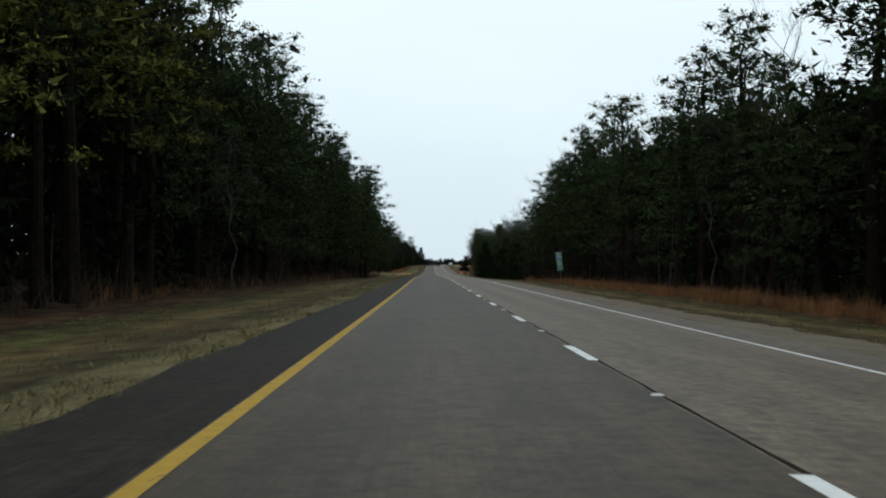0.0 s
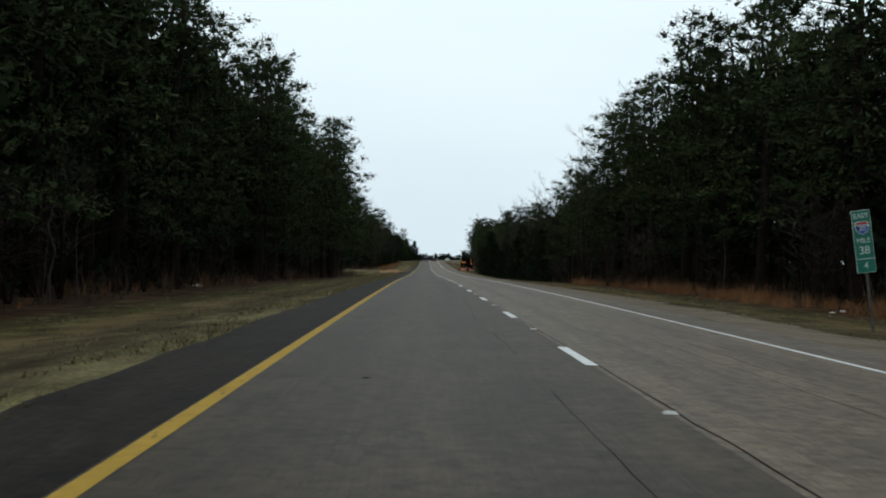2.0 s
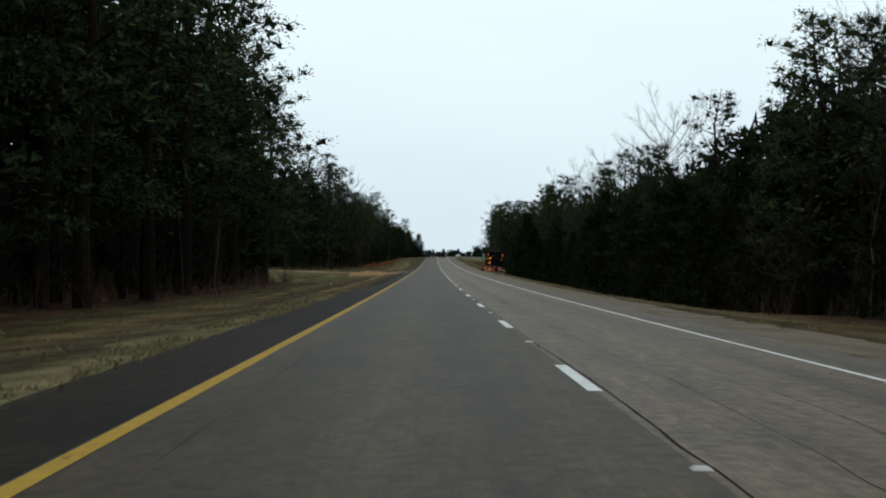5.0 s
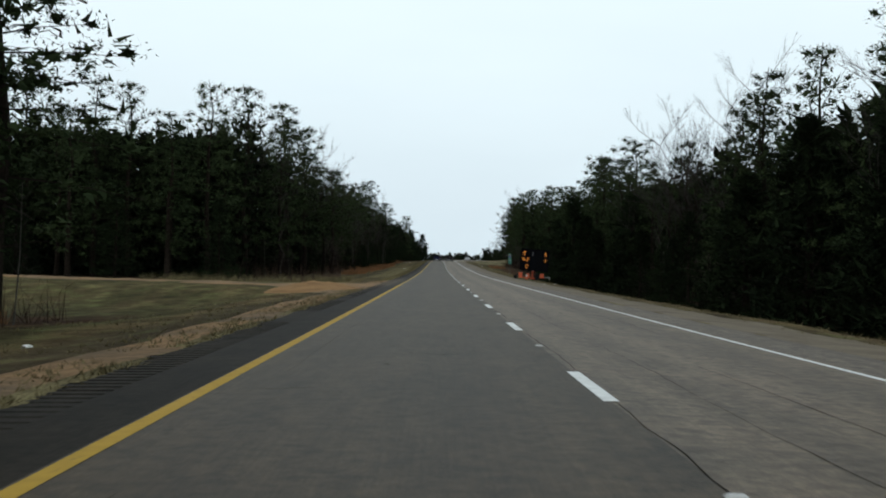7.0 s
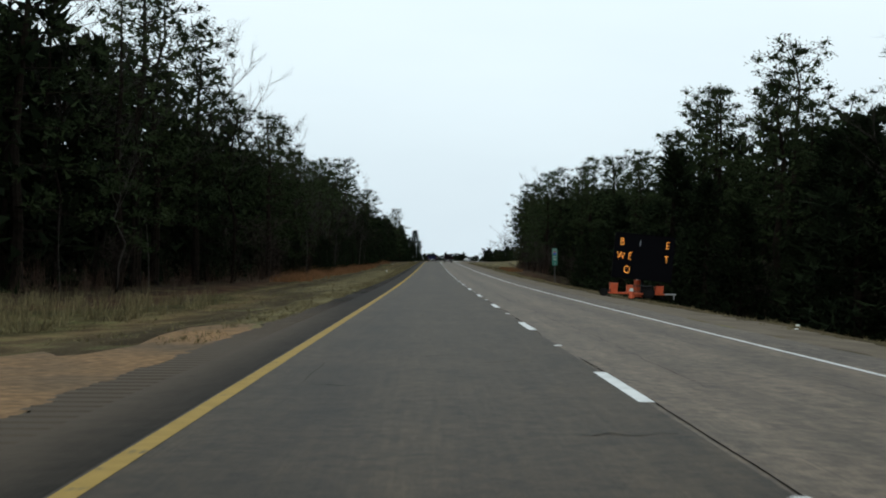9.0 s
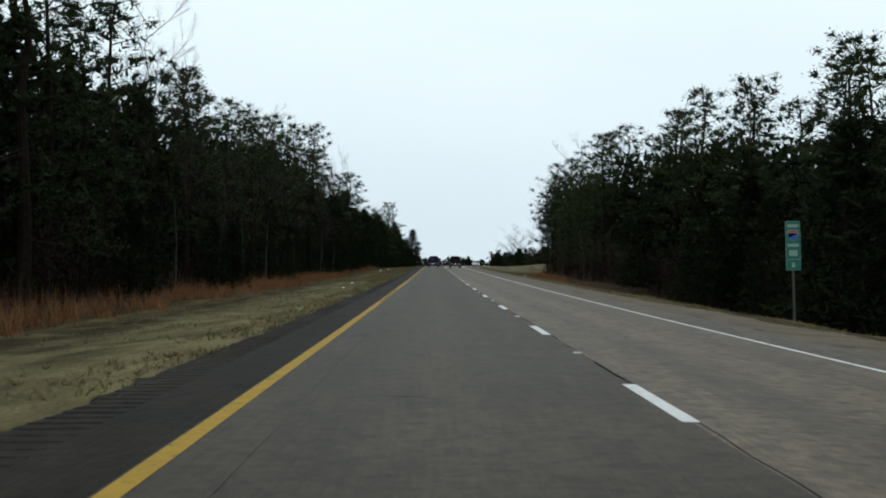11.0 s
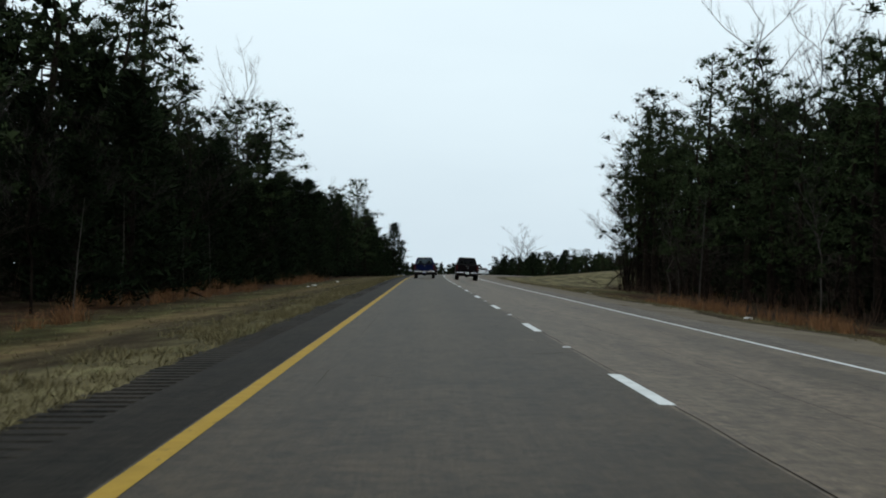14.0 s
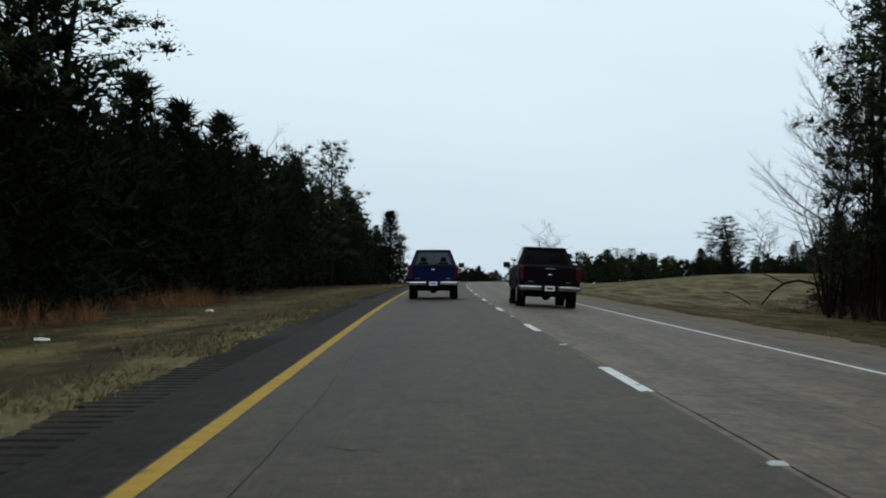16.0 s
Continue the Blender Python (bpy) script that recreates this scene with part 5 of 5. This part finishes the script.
def fallen_branch():
    """A dead forked limb lying from the wood's edge onto the grass."""
    rnd = random.Random(61)
    soup = Soup()
    foot_z = soil(20.4, 684)

    def at(u, ds, up):
        return Vector((shift(684) + u, 684 + ds, rise(684) + max(up, foot_z + 0.03)))
    fork, foot = at(22.15, 0, 0.72), at(20.5, -0.4, -9)
    soup.tube([foot, at(21.3, -0.2, 0.12), fork, at(23.3, 0.4, 0.95), at(24.7, 0.9, 0.7), at(26.5, 1.5, 0.2)], [0.05, 0.07, 0.085, 0.095, 0.1, 0.11], 7)
    soup.tube([fork, at(21.4, 0.3, 1.15), at(20.5, 0.5, 1.5), at(19.5, 0.8, 1.65)], [0.055, 0.045, 0.03, 0.01], 5)
    soup.tube([at(19.7, -0.6, -9), at(18.9, -0.4, -0.3), at(18.2, -0.2, 0.0), at(17.6, 0, 0.12)], [0.045, 0.04, 0.025, 0.008], 5)
    for _ in range(34):
        p = rnd.choice((at(18.9, -0.4, -0.3), at(18.2, -0.2, 0.0), at(20.5, 0.5, 1.5), at(21.3, -0.2, 0.12)))
        q = p + Vector((rnd.gauss(-0.4, 0.5), rnd.gauss(0, 0.4), rnd.gauss(0.2, 0.3)))
        soup.tube([p, q], [0.012, 0.003], 3)
    ob = new("fallen_branch", soup.mesh("fallen_branch", BARK))
    return tagged(ob, "dead forked branch lying on the grass", "branch")


fallen_branch()

# ---------------------------------------------------------------- vehicles
def wheel(parent, x, y, radius, width, rim=STEEL):
    t = part("tyre", drum(bmesh.new(), (x, y, radius), radius, width, "X", 28), RUBBER)
    w = new("wheel")
    w.parent = parent
    t.parent = w
    sgn = 1 if x > 0 else -1
    bm = drum(bmesh.new(), (x + sgn * width * 0.47, y, radius), radius * 0.62, width * 0.12, "X", 20)
    part("rim", bm, rim, w)


def pickup(u, s, paint, glass_mat, label, sliding):
    """A large crew-cab pickup seen from behind; y runs forward from its tailgate."""
    x, y, z = on_road(u, s)
    ob = thing("pickup_truck", pose(x, y, z, math.degrees(math.atan(float(np.interp(s, ALONG, GRADE)))), math.degrees(CROWN) * (1 if u > 0 else -1), heading(s)), label, "pickup truck", "traffic")
    bed = side_profile(bmesh.new(), [(0.02, 0.66), (0.02, 1.34), (0.1, 1.4), (2.0, 1.4), (2.0, 0.58), (1.72, 0.58), (1.62, 0.84), (1.3, 0.95), (0.98, 0.84), (0.86, 0.6)], 1.0, 0.05, 1.1, 1.4)
    bmesh.ops.bevel(bed, geom=bed.edges[:], offset=0.025, segments=2, affect="EDGES")
    part("bed", bed, paint, ob)
    cab = side_profile(bmesh.new(), [(2.03, 0.55), (2.03, 1.38), (4.2, 1.36), (5.7, 1.26), (5.95, 1.1), (5.98, 0.55), (5.45, 0.55), (5.35, 0.85), (5.0, 0.96), (4.65, 0.85), (4.55, 0.52)], 1.0, 0.04, 1.0, 1.38)
    bmesh.ops.bevel(cab, geom=cab.edges[:], offset=0.03, segments=2, affect="EDGES")
    part("cab_body", cab, paint, ob)
    roof = bmesh.new()
    block(roof, -0.74, 0.74, 2.3, 3.75, 1.93, 2.02, 0.035, 0.04)
    part("roof", roof, paint, ob)
    for sx in (-1, 1):
        for (y0, z0), (y1, z1), wide in (((2.06, 1.36), (2.34, 1.96), 0.17), ((3.05, 1.36), (3.05, 1.96), 0.1), ((4.25, 1.34), (3.7, 1.96), 0.09)):
            p = Soup()
            xa, xb = sx * 0.96, sx * 0.73
            q = [Vector((xa, y0, z0)), Vector((xa, y0 + wide, z0)), Vector((xb, y1 + wide, z1)), Vector((xb, y1, z1))]
            inn = [v - Vector((sx * 0.13, 0, 0)) for v in q]
            p.face(*q)
            p.face(*inn[::-1])
            for i in range(4):
                j = (i + 1) % 4
                p.face(q[i], inn[i], inn[j], q[j])
            p.under("pillar", paint, ob)

    def pane(name, pts, m):
        p = Soup()
        p.face(*pts)
        g = p.under(name, m, ob)
        g.visible_shadow = False
    pane("rear_window", [(-0.84, 2.08, 1.39), (0.84, 2.08, 1.39), (0.64, 2.33, 1.93), (-0.64, 2.33, 1.93)], glass_mat)
    pane("windscreen", [(-0.86, 4.2, 1.36), (0.86, 4.2, 1.36), (0.66, 3.72, 1.93), (-0.66, 3.72, 1.93)], TINT)
    for sx in (-1, 1):
        pane("side_window", [(sx * 0.95, 2.25, 1.38), (sx * 0.95, 4.1, 1.38), (sx * 0.735, 3.7, 1.94), (sx * 0.735, 2.45, 1.94)], glass_mat)
    for sx in (-0.42, 0.42):
        for yy in (2.6, 3.35):
            seat = bmesh.new()
            block(seat, sx - 0.25, sx + 0.25, yy, yy + 0.14, 1.0, 1.5, 0.05, 0.04)
            block(seat, sx - 0.13, sx + 0.13, yy + 0.02, yy + 0.12, 1.53, 1.72, 0.04, 0.02)
            part("seat", seat, CLOTH, ob)
    gate = bmesh.new()
    block(gate, -0.83, 0.83, -0.05, 0.03, 0.72, 1.37, 0.025)
    gate_ob = part("tailgate", gate, paint, ob)
    block_ = bmesh.new()
    block(block_, -0.78, 0.78, -0.075, -0.045, 1.30, 1.385, 0.012)
    part("tailgate_cap", block_, BLACK, gate_ob)
    badge = bmesh.new()
    bmesh.ops.create_uvsphere(badge, u_segments=16, v_segments=8, radius=1, matrix=Matrix.Translation((0, -0.055, 1.19 if sliding else 1.08)) @ Matrix.Diagonal((0.085, 0.02, 0.034, 1)))
    part("badge", badge, CHROME, gate_ob, "plain oval chrome badge")
    if not sliding:
        handle = bmesh.new()
        block(handle, -0.16, 0.16, -0.085, -0.05, 1.255, 1.29, 0.01)
        part("handle", handle, CHROME, gate_ob, "chrome tailgate handle")
    for sx in (-0.62, 0.62):
        b = bmesh.new()
        block(b, sx - 0.09, sx + 0.09, -0.056, -0.04, 0.83, 0.86)
        part("lettering_bar", b, CHROME, gate_ob)
    for sx in (-1, 1):
        lamp = bmesh.new()
        block(lamp, min(sx * 0.84, sx * 1.012), max(sx * 0.84, sx * 1.012), -0.035, 0.16, 0.86, 1.33, 0.03)
        lamp_ob = part("tail_light", lamp, RED_LENS, ob)
        white = bmesh.new()
        block(white, min(sx * 0.86, sx * 0.98), max(sx * 0.86, sx * 0.98), -0.04, -0.02, 0.9, 1.0, 0.008)
        part("reversing_lens", white, RED_LENS, lamp_ob)
    mid = bmesh.new()
    block(mid, -0.27, 0.27, -0.19, 0.0, 0.53, 0.73, 0.03)
    bump_ob = part("bumper", mid, BLACK, ob, "black centre of the step bumper")
    for x0, x1 in ((-1.0, -0.26), (0.26, 1.0)):
        shell = bmesh.new()
        block(shell, x0, x1, -0.22, 0.0, 0.56, 0.72, 0.04)
        part("bumper_corner", shell, CHROME, bump_ob, "chrome bumper corner")
    pad = bmesh.new()
    block(pad, -0.97, 0.97, -0.2, 0.0, 0.72, 0.745, 0.008)
    part("step_pad", pad, BLACK, bump_ob)
    plate = bmesh.new()
    block(plate, -0.155, 0.155, -0.205, -0.19, 0.56, 0.715, 0.006)
    plate_ob = part("licence_plate", plate, PLATE, ob)
    bar = bmesh.new()
    block(bar, -0.11, 0.11, -0.209, -0.204, 0.61, 0.665)
    part("plate_bar", bar, BLACK if not sliding else SHIELD_BLUE, plate_ob)
    under = bmesh.new()
    block(under, -0.85, 0.85, 0.15, 5.6, 0.35, 0.62, 0.04)
    part("underbody", under, BLACK, ob)
    axle = bmesh.new()
    drum(axle, (0, 1.3, 0.4), 0.06, 1.6, "X", 12)
    bmesh.ops.create_uvsphere(axle, u_segments=14, v_segments=8, radius=0.17, matrix=Matrix.Translation((0, 1.3, 0.4)))
    part("rear_axle", axle, BLACK, ob)
    hitch = bmesh.new()
    block(hitch, -0.05, 0.05, -0.28, 0.3, 0.40, 0.48, 0.01)
    drum(hitch, (0, -0.26, 0.52), 0.028, 0.08, "Z", 12)
    part("tow_hitch", hitch, BLACK, ob)
    flap_x = 0.84
    for sx in (-1, 1):
        for yy in (1.3, 5.0):
            wheel(ob, sx * flap_x, yy, 0.41, 0.29)
        arm = bmesh.new()
        block(arm, min(sx * 0.95, sx * 1.12), max(sx * 0.95, sx * 1.12), 3.95, 4.0, 1.34, 1.38, 0.01)
        arm_ob = part("mirror_arm", arm, BLACK, ob)
        mir = bmesh.new()
        block(mir, min(sx * 1.08, sx * 1.32), max(sx * 1.08, sx * 1.32), 3.88, 4.02, 1.28, 1.48, 0.03)
        part("mirror", mir, BLACK, arm_ob)
    for i in range(5):
        lx = (-0.52, -0.16, 0, 0.16, 0.52)[i] if sliding else (-0.3, -0.1, 0, 0.1, 0.3)[i]
        c = bmesh.new()
        block(c, lx - 0.05, lx + 0.05, 2.27, 2.42, 2.0, 2.045, 0.012)
        part("cab_light", c, PALE, ob)
    return ob


pickup(-2.0, 645.5, BLUE, TINT, "dark blue crew-cab pickup with chrome bumper, driving ahead", True)
pickup(1.78, 636.0, NIGHT, DARK_TINT, "black crew-cab pickup with tinted rear window, driving ahead", False)


def car(u, s, paint, tall, long, label, category):
    """A plain car seen from behind: lower body, glasshouse, lamps, wheels."""
    x, y, z = on_road(u, s)
    ob = thing(category.replace(" ", "_"), pose(x, y, z, 0, 0, heading(s)), label, category, "traffic")
    low = side_profile(bmesh.new(), [(0.0, 0.4), (0.02, 0.82), (0.12, 0.95), (long - 0.6, 0.92), (long - 0.1, 0.72), (long, 0.4), (long, 0.26), (0, 0.26)], 0.9, 0.06, 0.7, 1.0)
    bmesh.ops.bevel(low, geom=low.edges[:], offset=0.04, segments=2, affect="EDGES")
    part("body", low, paint, ob)
    back = 0.55 if tall < 1.6 else 0.15
    top = side_profile(bmesh.new(), [(back, 0.93), (back + 0.55, tall - 0.08), (long * 0.55, tall - 0.06), (long * 0.72, 0.92)], 0.84, 0.2, 0.95, tall)
    part("glasshouse", top, BLACK, ob, "dark glass all round")
    roof = bmesh.new()
    block(roof, -0.64, 0.64, back + 0.5, long * 0.57, tall - 0.09, tall, 0.04, 0.05)
    part("roof", roof, paint, ob)
    for sx in (-1, 1):
        lamp = bmesh.new()
        block(lamp, min(sx * 0.6, sx * 0.88), max(sx * 0.6, sx * 0.88), -0.015, 0.1, 0.68, 0.84, 0.02)
        part("tail_light", lamp, RED_LENS, ob)
        for yy in (0.85, long - 0.85):
            wheel(ob, sx * 0.8, yy, 0.33, 0.22)
    plate = bmesh.new()
    block(plate, -0.155, 0.155, -0.03, 0.0, 0.55, 0.68, 0.005)
    part("licence_plate", plate, PLATE, ob)
    return ob


car(1.8, 782, SILVER, 1.46, 4.7, "silver saloon car driving far ahead", "saloon car")
car(-1.9, 693, NIGHT, 1.72, 4.7, "dark sport utility car driving far ahead", "utility car")


# ---------------------------------------------------------------- signs and roadworks
def words(text, size, mat, parent, m, name="lettering"):
    cu = bpy.data.curves.new(name, "FONT")
    cu.body, cu.size, cu.align_x, cu.align_y = text, size, "CENTER", "CENTER"
    cu.extrude = 0.0015
    ob = new(name, cu)
    cu.materials.append(mat)
    ob.parent = parent
    ob.matrix_basis = m
    return ob


def rounded(w, h, r, y0, y1, cz):
    bm = bmesh.new()
    ring = []
    for cx_, cz_, a0 in ((w / 2 - r, h / 2 - r, 0), (-w / 2 + r, h / 2 - r, 90), (-w / 2 + r, -h / 2 + r, 180), (w / 2 - r, -h / 2 + r, 270)):
        for i in range(5):
            a = radians(a0 + 22.5 * i)
            ring.append((cx_ + r * math.cos(a), cz + cz_ + r * math.sin(a)))
    a = [bm.verts.new((x, y0, z)) for x, z in ring]
    b = [bm.verts.new((x, y1, z)) for x, z in ring]
    bm.faces.new(a)
    bm.faces.new(b[::-1])
    for i in range(len(ring)):
        j = (i + 1) % len(ring)
        bm.faces.new((a[i], b[i], b[j], a[j]))
    bmesh.ops.recalc_face_normals(bm, faces=bm.faces)
    return bm


def mile_sign(u, s, tilt, readable, foot):
    """A narrow green mile marker on a steel channel post; the face looks back along the road."""
    x, y, z = on_ground(u, s)
    ob = thing("mile_marker_sign", pose(x, y, z, 0, tilt, 0), "narrow green mile marker sign leaning on a steel post", "road sign", "mile markers")
    top = foot + 1.5
    white = SIGN_WHITE if readable else SIGN_DULL
    post = bmesh.new()
    block(post, -0.035, 0.035, 0.02, 0.03, -0.4, top - 0.1)
    block(post, -0.035, -0.025, 0.02, 0.055, -0.4, top - 0.1)
    block(post, 0.025, 0.035, 0.02, 0.055, -0.4, top - 0.1)
    part("post", post, POST, ob)
    mid = foot + 0.75
    edge_ = part("border", rounded(0.457, 1.5, 0.035, -0.003, 0.004, mid), white, ob, "thin white border")
    face = part("panel", rounded(0.437, 1.48, 0.03, -0.006, 0.016, mid), GREEN, ob)
    up = Matrix.Rotation(radians(90), 4, "X")

    def put(text, size, dz, name="lettering"):
        words(text, size, white, face, Matrix.Translation((0, -0.009, mid + dz)) @ up, name)
    rule = bmesh.new()
    block(rule, -0.205, 0.205, -0.008, -0.006, mid - 0.425, mid - 0.41)
    part("rule", rule, white, face)
    shield = bmesh.new()
    pts = [(-0.15, 0.12), (-0.07, 0.15), (0, 0.13), (0.07, 0.15), (0.15, 0.12), (0.165, 0.02), (0.12, -0.09), (0, -0.16), (-0.12, -0.09), (-0.165, 0.02)]

    def poly(bm, pp, yy, dz):
        bm.faces.new([bm.verts.new((px, yy, mid + 0.33 + dz + pz)) for px, pz in pp])
    poly(shield, [(px * 1.08, pz * 1.08) for px, pz in pts], -0.0075, 0)
    sh = part("shield_edge", shield, white, face)
    blue = bmesh.new()
    poly(blue, [p for p in pts if p[1] < 0.05] + [(-0.155, 0.06), (0.155, 0.06)][::-1], -0.009, 0)
    part("shield_field", blue, SHIELD_BLUE, sh)
    red = bmesh.new()
    poly(red, [(-0.152, 0.075), (0.152, 0.075), (0.145, 0.12), (0.07, 0.145), (0, 0.125), (-0.07, 0.145), (-0.145, 0.12)], -0.009, 0)
    part("shield_band", red, SHIELD_RED, sh)
    if readable:
        put("EAST", 0.165, 0.61)
        put("MILE", 0.165, 0.02)
        put("38", 0.27, -0.22)
        put("4", 0.22, -0.585)
        words("20", 0.17, white, sh, Matrix.Translation((0, -0.0115, mid + 0.31)) @ up)
    else:
        for dz, w, h in ((0.61, 0.34, 0.09), (0.02, 0.34, 0.09), (-0.22, 0.26, 0.18), (-0.585, 0.1, 0.15)):
            b = bmesh.new()
            block(b, -w / 2, w / 2, -0.009, -0.006, mid + dz - h / 2, mid + dz + h / 2)
            part("text_bar", b, white, face)
    return ob


mile_sign(8.9, 110.7, -8, True, 1.41)
mile_sign(9.1, 453.0, -2, False, 1.55)


def message_board(u, s):
    """A low trailer with a message board on its mast, the lamps partly lit."""
    x, y, z = on_ground(u, s)
    ob = thing("message_board", pose(x, y, z, 0, 0.5, -4), "orange trailer with a black message board, partly lit in amber", "message board", "roadworks")
    chassis = bmesh.new()
    block(chassis, -1.25, 1.55, -0.1, -0.02, 0.2, 0.28, 0.012)
    block(chassis, -1.25, 1.55, 1.12, 1.2, 0.2, 0.28, 0.012)
    for cx_ in (-1.2, -0.5, 0.5, 1.3):
        block(chassis, cx_, cx_ + 0.08, -0.05, 1.15, 0.205, 0.275, 0.01)
    ch = part("chassis", chassis, ORANGE, ob)
    tongue = bmesh.new()
    block(tongue, 1.5, 2.2, 0.5, 0.58, 0.21, 0.28, 0.01)
    drum(tongue, (2.1, 0.54, 0.14), 0.03, 0.28, "Z", 10)
    part("tongue", tongue, STEEL, ch)
    for yy in (-0.22, 1.32):
        t = part("tyre", drum(bmesh.new(), (0.75, yy, 0.3), 0.3, 0.18, "Y", 24), RUBBER, ob)
        part("rim", drum(bmesh.new(), (0.75, yy - 0.02, 0.3), 0.16, 0.18, "Y", 16), BLACK, t)
        f = bmesh.new()
        block(f, 0.38, 1.12, yy - 0.12, yy + 0.12, 0.61, 0.65, 0.015)
        block(f, 0.7, 0.8, yy - 0.02, yy + 0.1, 0.25, 0.62)
        part("mudguard", f, BLACK, ob)
    for cx_, w, z0, h in ((-1.03, 0.4, 0.28, 0.44), (1.28, 0.45, 0.28, 0.34), (-0.22, 0.3, 0.28, 0.36)):
        b = bmesh.new()
        block(b, cx_ - w / 2, cx_ + w / 2, -0.06, 0.45, z0, z0 + h, 0.03)
        bx = part("battery_box", b, ORANGE, ob)
        lid = bmesh.new()
        block(lid, cx_ - w / 2 - 0.015, cx_ + w / 2 + 0.015, -0.075, 0.465, z0 + h, z0 + h + 0.035, 0.01)
        part("lid", lid, ORANGE, bx)
    for cx_, yy in ((-1.22, -0.06), (1.5, -0.06), (-1.22, 1.16), (1.5, 1.16)):
        j = bmesh.new()
        drum(j, (cx_, yy, 0.22), 0.03, 0.45, "Z", 10)
        drum(j, (cx_, yy, 0.02), 0.09, 0.04, "Z", 12)
        part("jack", j, BLACK, ob)
    mast = bmesh.new()
    block(mast, 0.38, 0.52, 0.44, 0.58, 0.25, 2.5, 0.012)
    part("mast", mast, BLACK, ob)
    panel = part("panel", rounded(3.0, 2.3, 0.05, 0.22, 0.44, 2.12), BOARD, ob, "matt black lamp panel")
    rim_ = bmesh.new()
    for a, b_, c, d in ((-1.52, 1.52, 3.25, 3.29), (-1.52, 1.52, 0.95, 0.99), (-1.53, -1.49, 0.95, 3.29), (1.49, 1.53, 0.95, 3.29)):
        block(rim_, a, b_, 0.2, 0.46, c, d)
    part("panel_rim", rim_, BOARD, panel)
    panel.matrix_basis = pose(0.45, 0, 2.1, 0, 4.0, 0) @ pose(0, 0, -2.1)
    up = Matrix.Rotation(radians(90), 4, "X")
    pitch = 0.465
    for row, cells in ((0, ((0, "B", LED), (2, "I", LED_DIM), (5, "E", LED))), (1, ((0, "W", LED), (1, "E", LED), (5, "T", LED))), (2, ((0.8, "O", LED),))):
        for col, ch_, lamp in cells:
            letter = words(ch_, 0.56, lamp, panel, Matrix.Translation((-1.16 + pitch * col, 0.212, 2.80 - 0.71 * row)) @ up @ Matrix.Diagonal((0.78, 1, 1, 1)), "lamp_letter")
            letter.data.offset = -0.015
    return ob


message_board(8.55, 405.3)


def traffic_drum(u, s):
    x, y, z = on_ground(u, s)
    ob = thing("traffic_drum", pose(x, y, z), "faded red-orange traffic drum behind the trailer", "traffic drum", "roadworks")
    part("foot", drum(bmesh.new(), (0, 0, 0.04), 0.36, 0.08, "Z", 24, 0.33), RUBBER, ob)
    for i, (z0, z1) in enumerate(((0.08, 0.3), (0.3, 0.45), (0.45, 0.6), (0.6, 0.75), (0.75, 0.98))):
        part("band" if i % 2 else "shell", drum(bmesh.new(), (0, 0, (z0 + z1) / 2), 0.29 - 0.02 * i, z1 - z0, "Z", 24, 0.28 - 0.02 * i), ORANGE_DULL if i % 2 else ORANGE, ob)
    h = bmesh.new()
    block(h, -0.1, 0.1, -0.02, 0.02, 0.98, 1.07, 0.01)
    part("handle", h, SIGN_WHITE, ob)
    return ob


traffic_drum(9.05, 407.2)


def cone(u, s):
    x, y, z = on_ground(u, s)
    ob = thing("traffic_cone", pose(x, y, z), "orange traffic cone with a white collar", "traffic cone", "roadworks")
    b = bmesh.new()
    block(b, -0.19, 0.19, -0.19, 0.19, 0, 0.04, 0.01)
    part("foot", b, BLACK, ob)
    part("cone_body", drum(bmesh.new(), (0, 0, 0.37), 0.14, 0.66, "Z", 20, 0.03), ORANGE, ob)
    part("collar", drum(bmesh.new(), (0, 0, 0.46), 0.105, 0.16, "Z", 20, 0.083), SIGN_WHITE, ob)
    return ob


cone(8.0, 402.6)


def spare_tyre(u, s):
    """A loose tyre propped beside the trailer as a weight."""
    x, y, z = on_ground(u, s)
    bm = bmesh.new()
    drum(bm, (0, 0, 0.21), 0.22, 0.17, "X", 24)
    bmesh.ops.bevel(bm, geom=bm.edges[:], offset=0.04, segments=2, affect="EDGES")
    ob = part("tyre", bm, RUBBER)
    ob.matrix_basis = pose(x, y, z, 0, 8, 70)
    return tagged(ob, "black tyre standing at the end of the trailer", "tyre", "roadworks")


spare_tyre(7.0, 405.3)


def litter(u, s, size, seed):
    """A crumpled scrap of paper or plastic."""
    rnd = random.Random(seed)
    bm = bmesh.new()
    bmesh.ops.create_icosphere(bm, subdivisions=2, radius=size / 2)
    for v in bm.verts:
        v.co *= 1 + rnd.uniform(-0.35, 0.3)
        v.co.z = v.co.z * 0.45
        v.co.x *= 1.4
    x, y, z = on_ground(u, s)
    ob = part("litter", bm, LITTER, None)
    ob.matrix_basis = pose(x, y, z + size * 0.12, 0, 0, seed * 47)
    return tagged(ob, "crumpled white scrap of litter on the verge", "litter", "roadside litter")


for i, (u, s, size) in enumerate(((-16.6, 164, 0.45), (-9.0, 290, 0.2), (-10.5, 622.4, 0.28), (-10.2, 613.7, 0.16), (-7.65, 504.7, 0.16), (-6.9, 485, 0.14), (9.5, 611.6, 0.28),
                                  (8.85, 565.5, 0.22), (8.6, 376, 0.13), (7.3, 371.6, 0.11), (14.4, 129.7, 0.18), (13.6, 128.5, 0.15), (-9.9, 640, 0.25))):
    litter(u, s, size, i + 1)
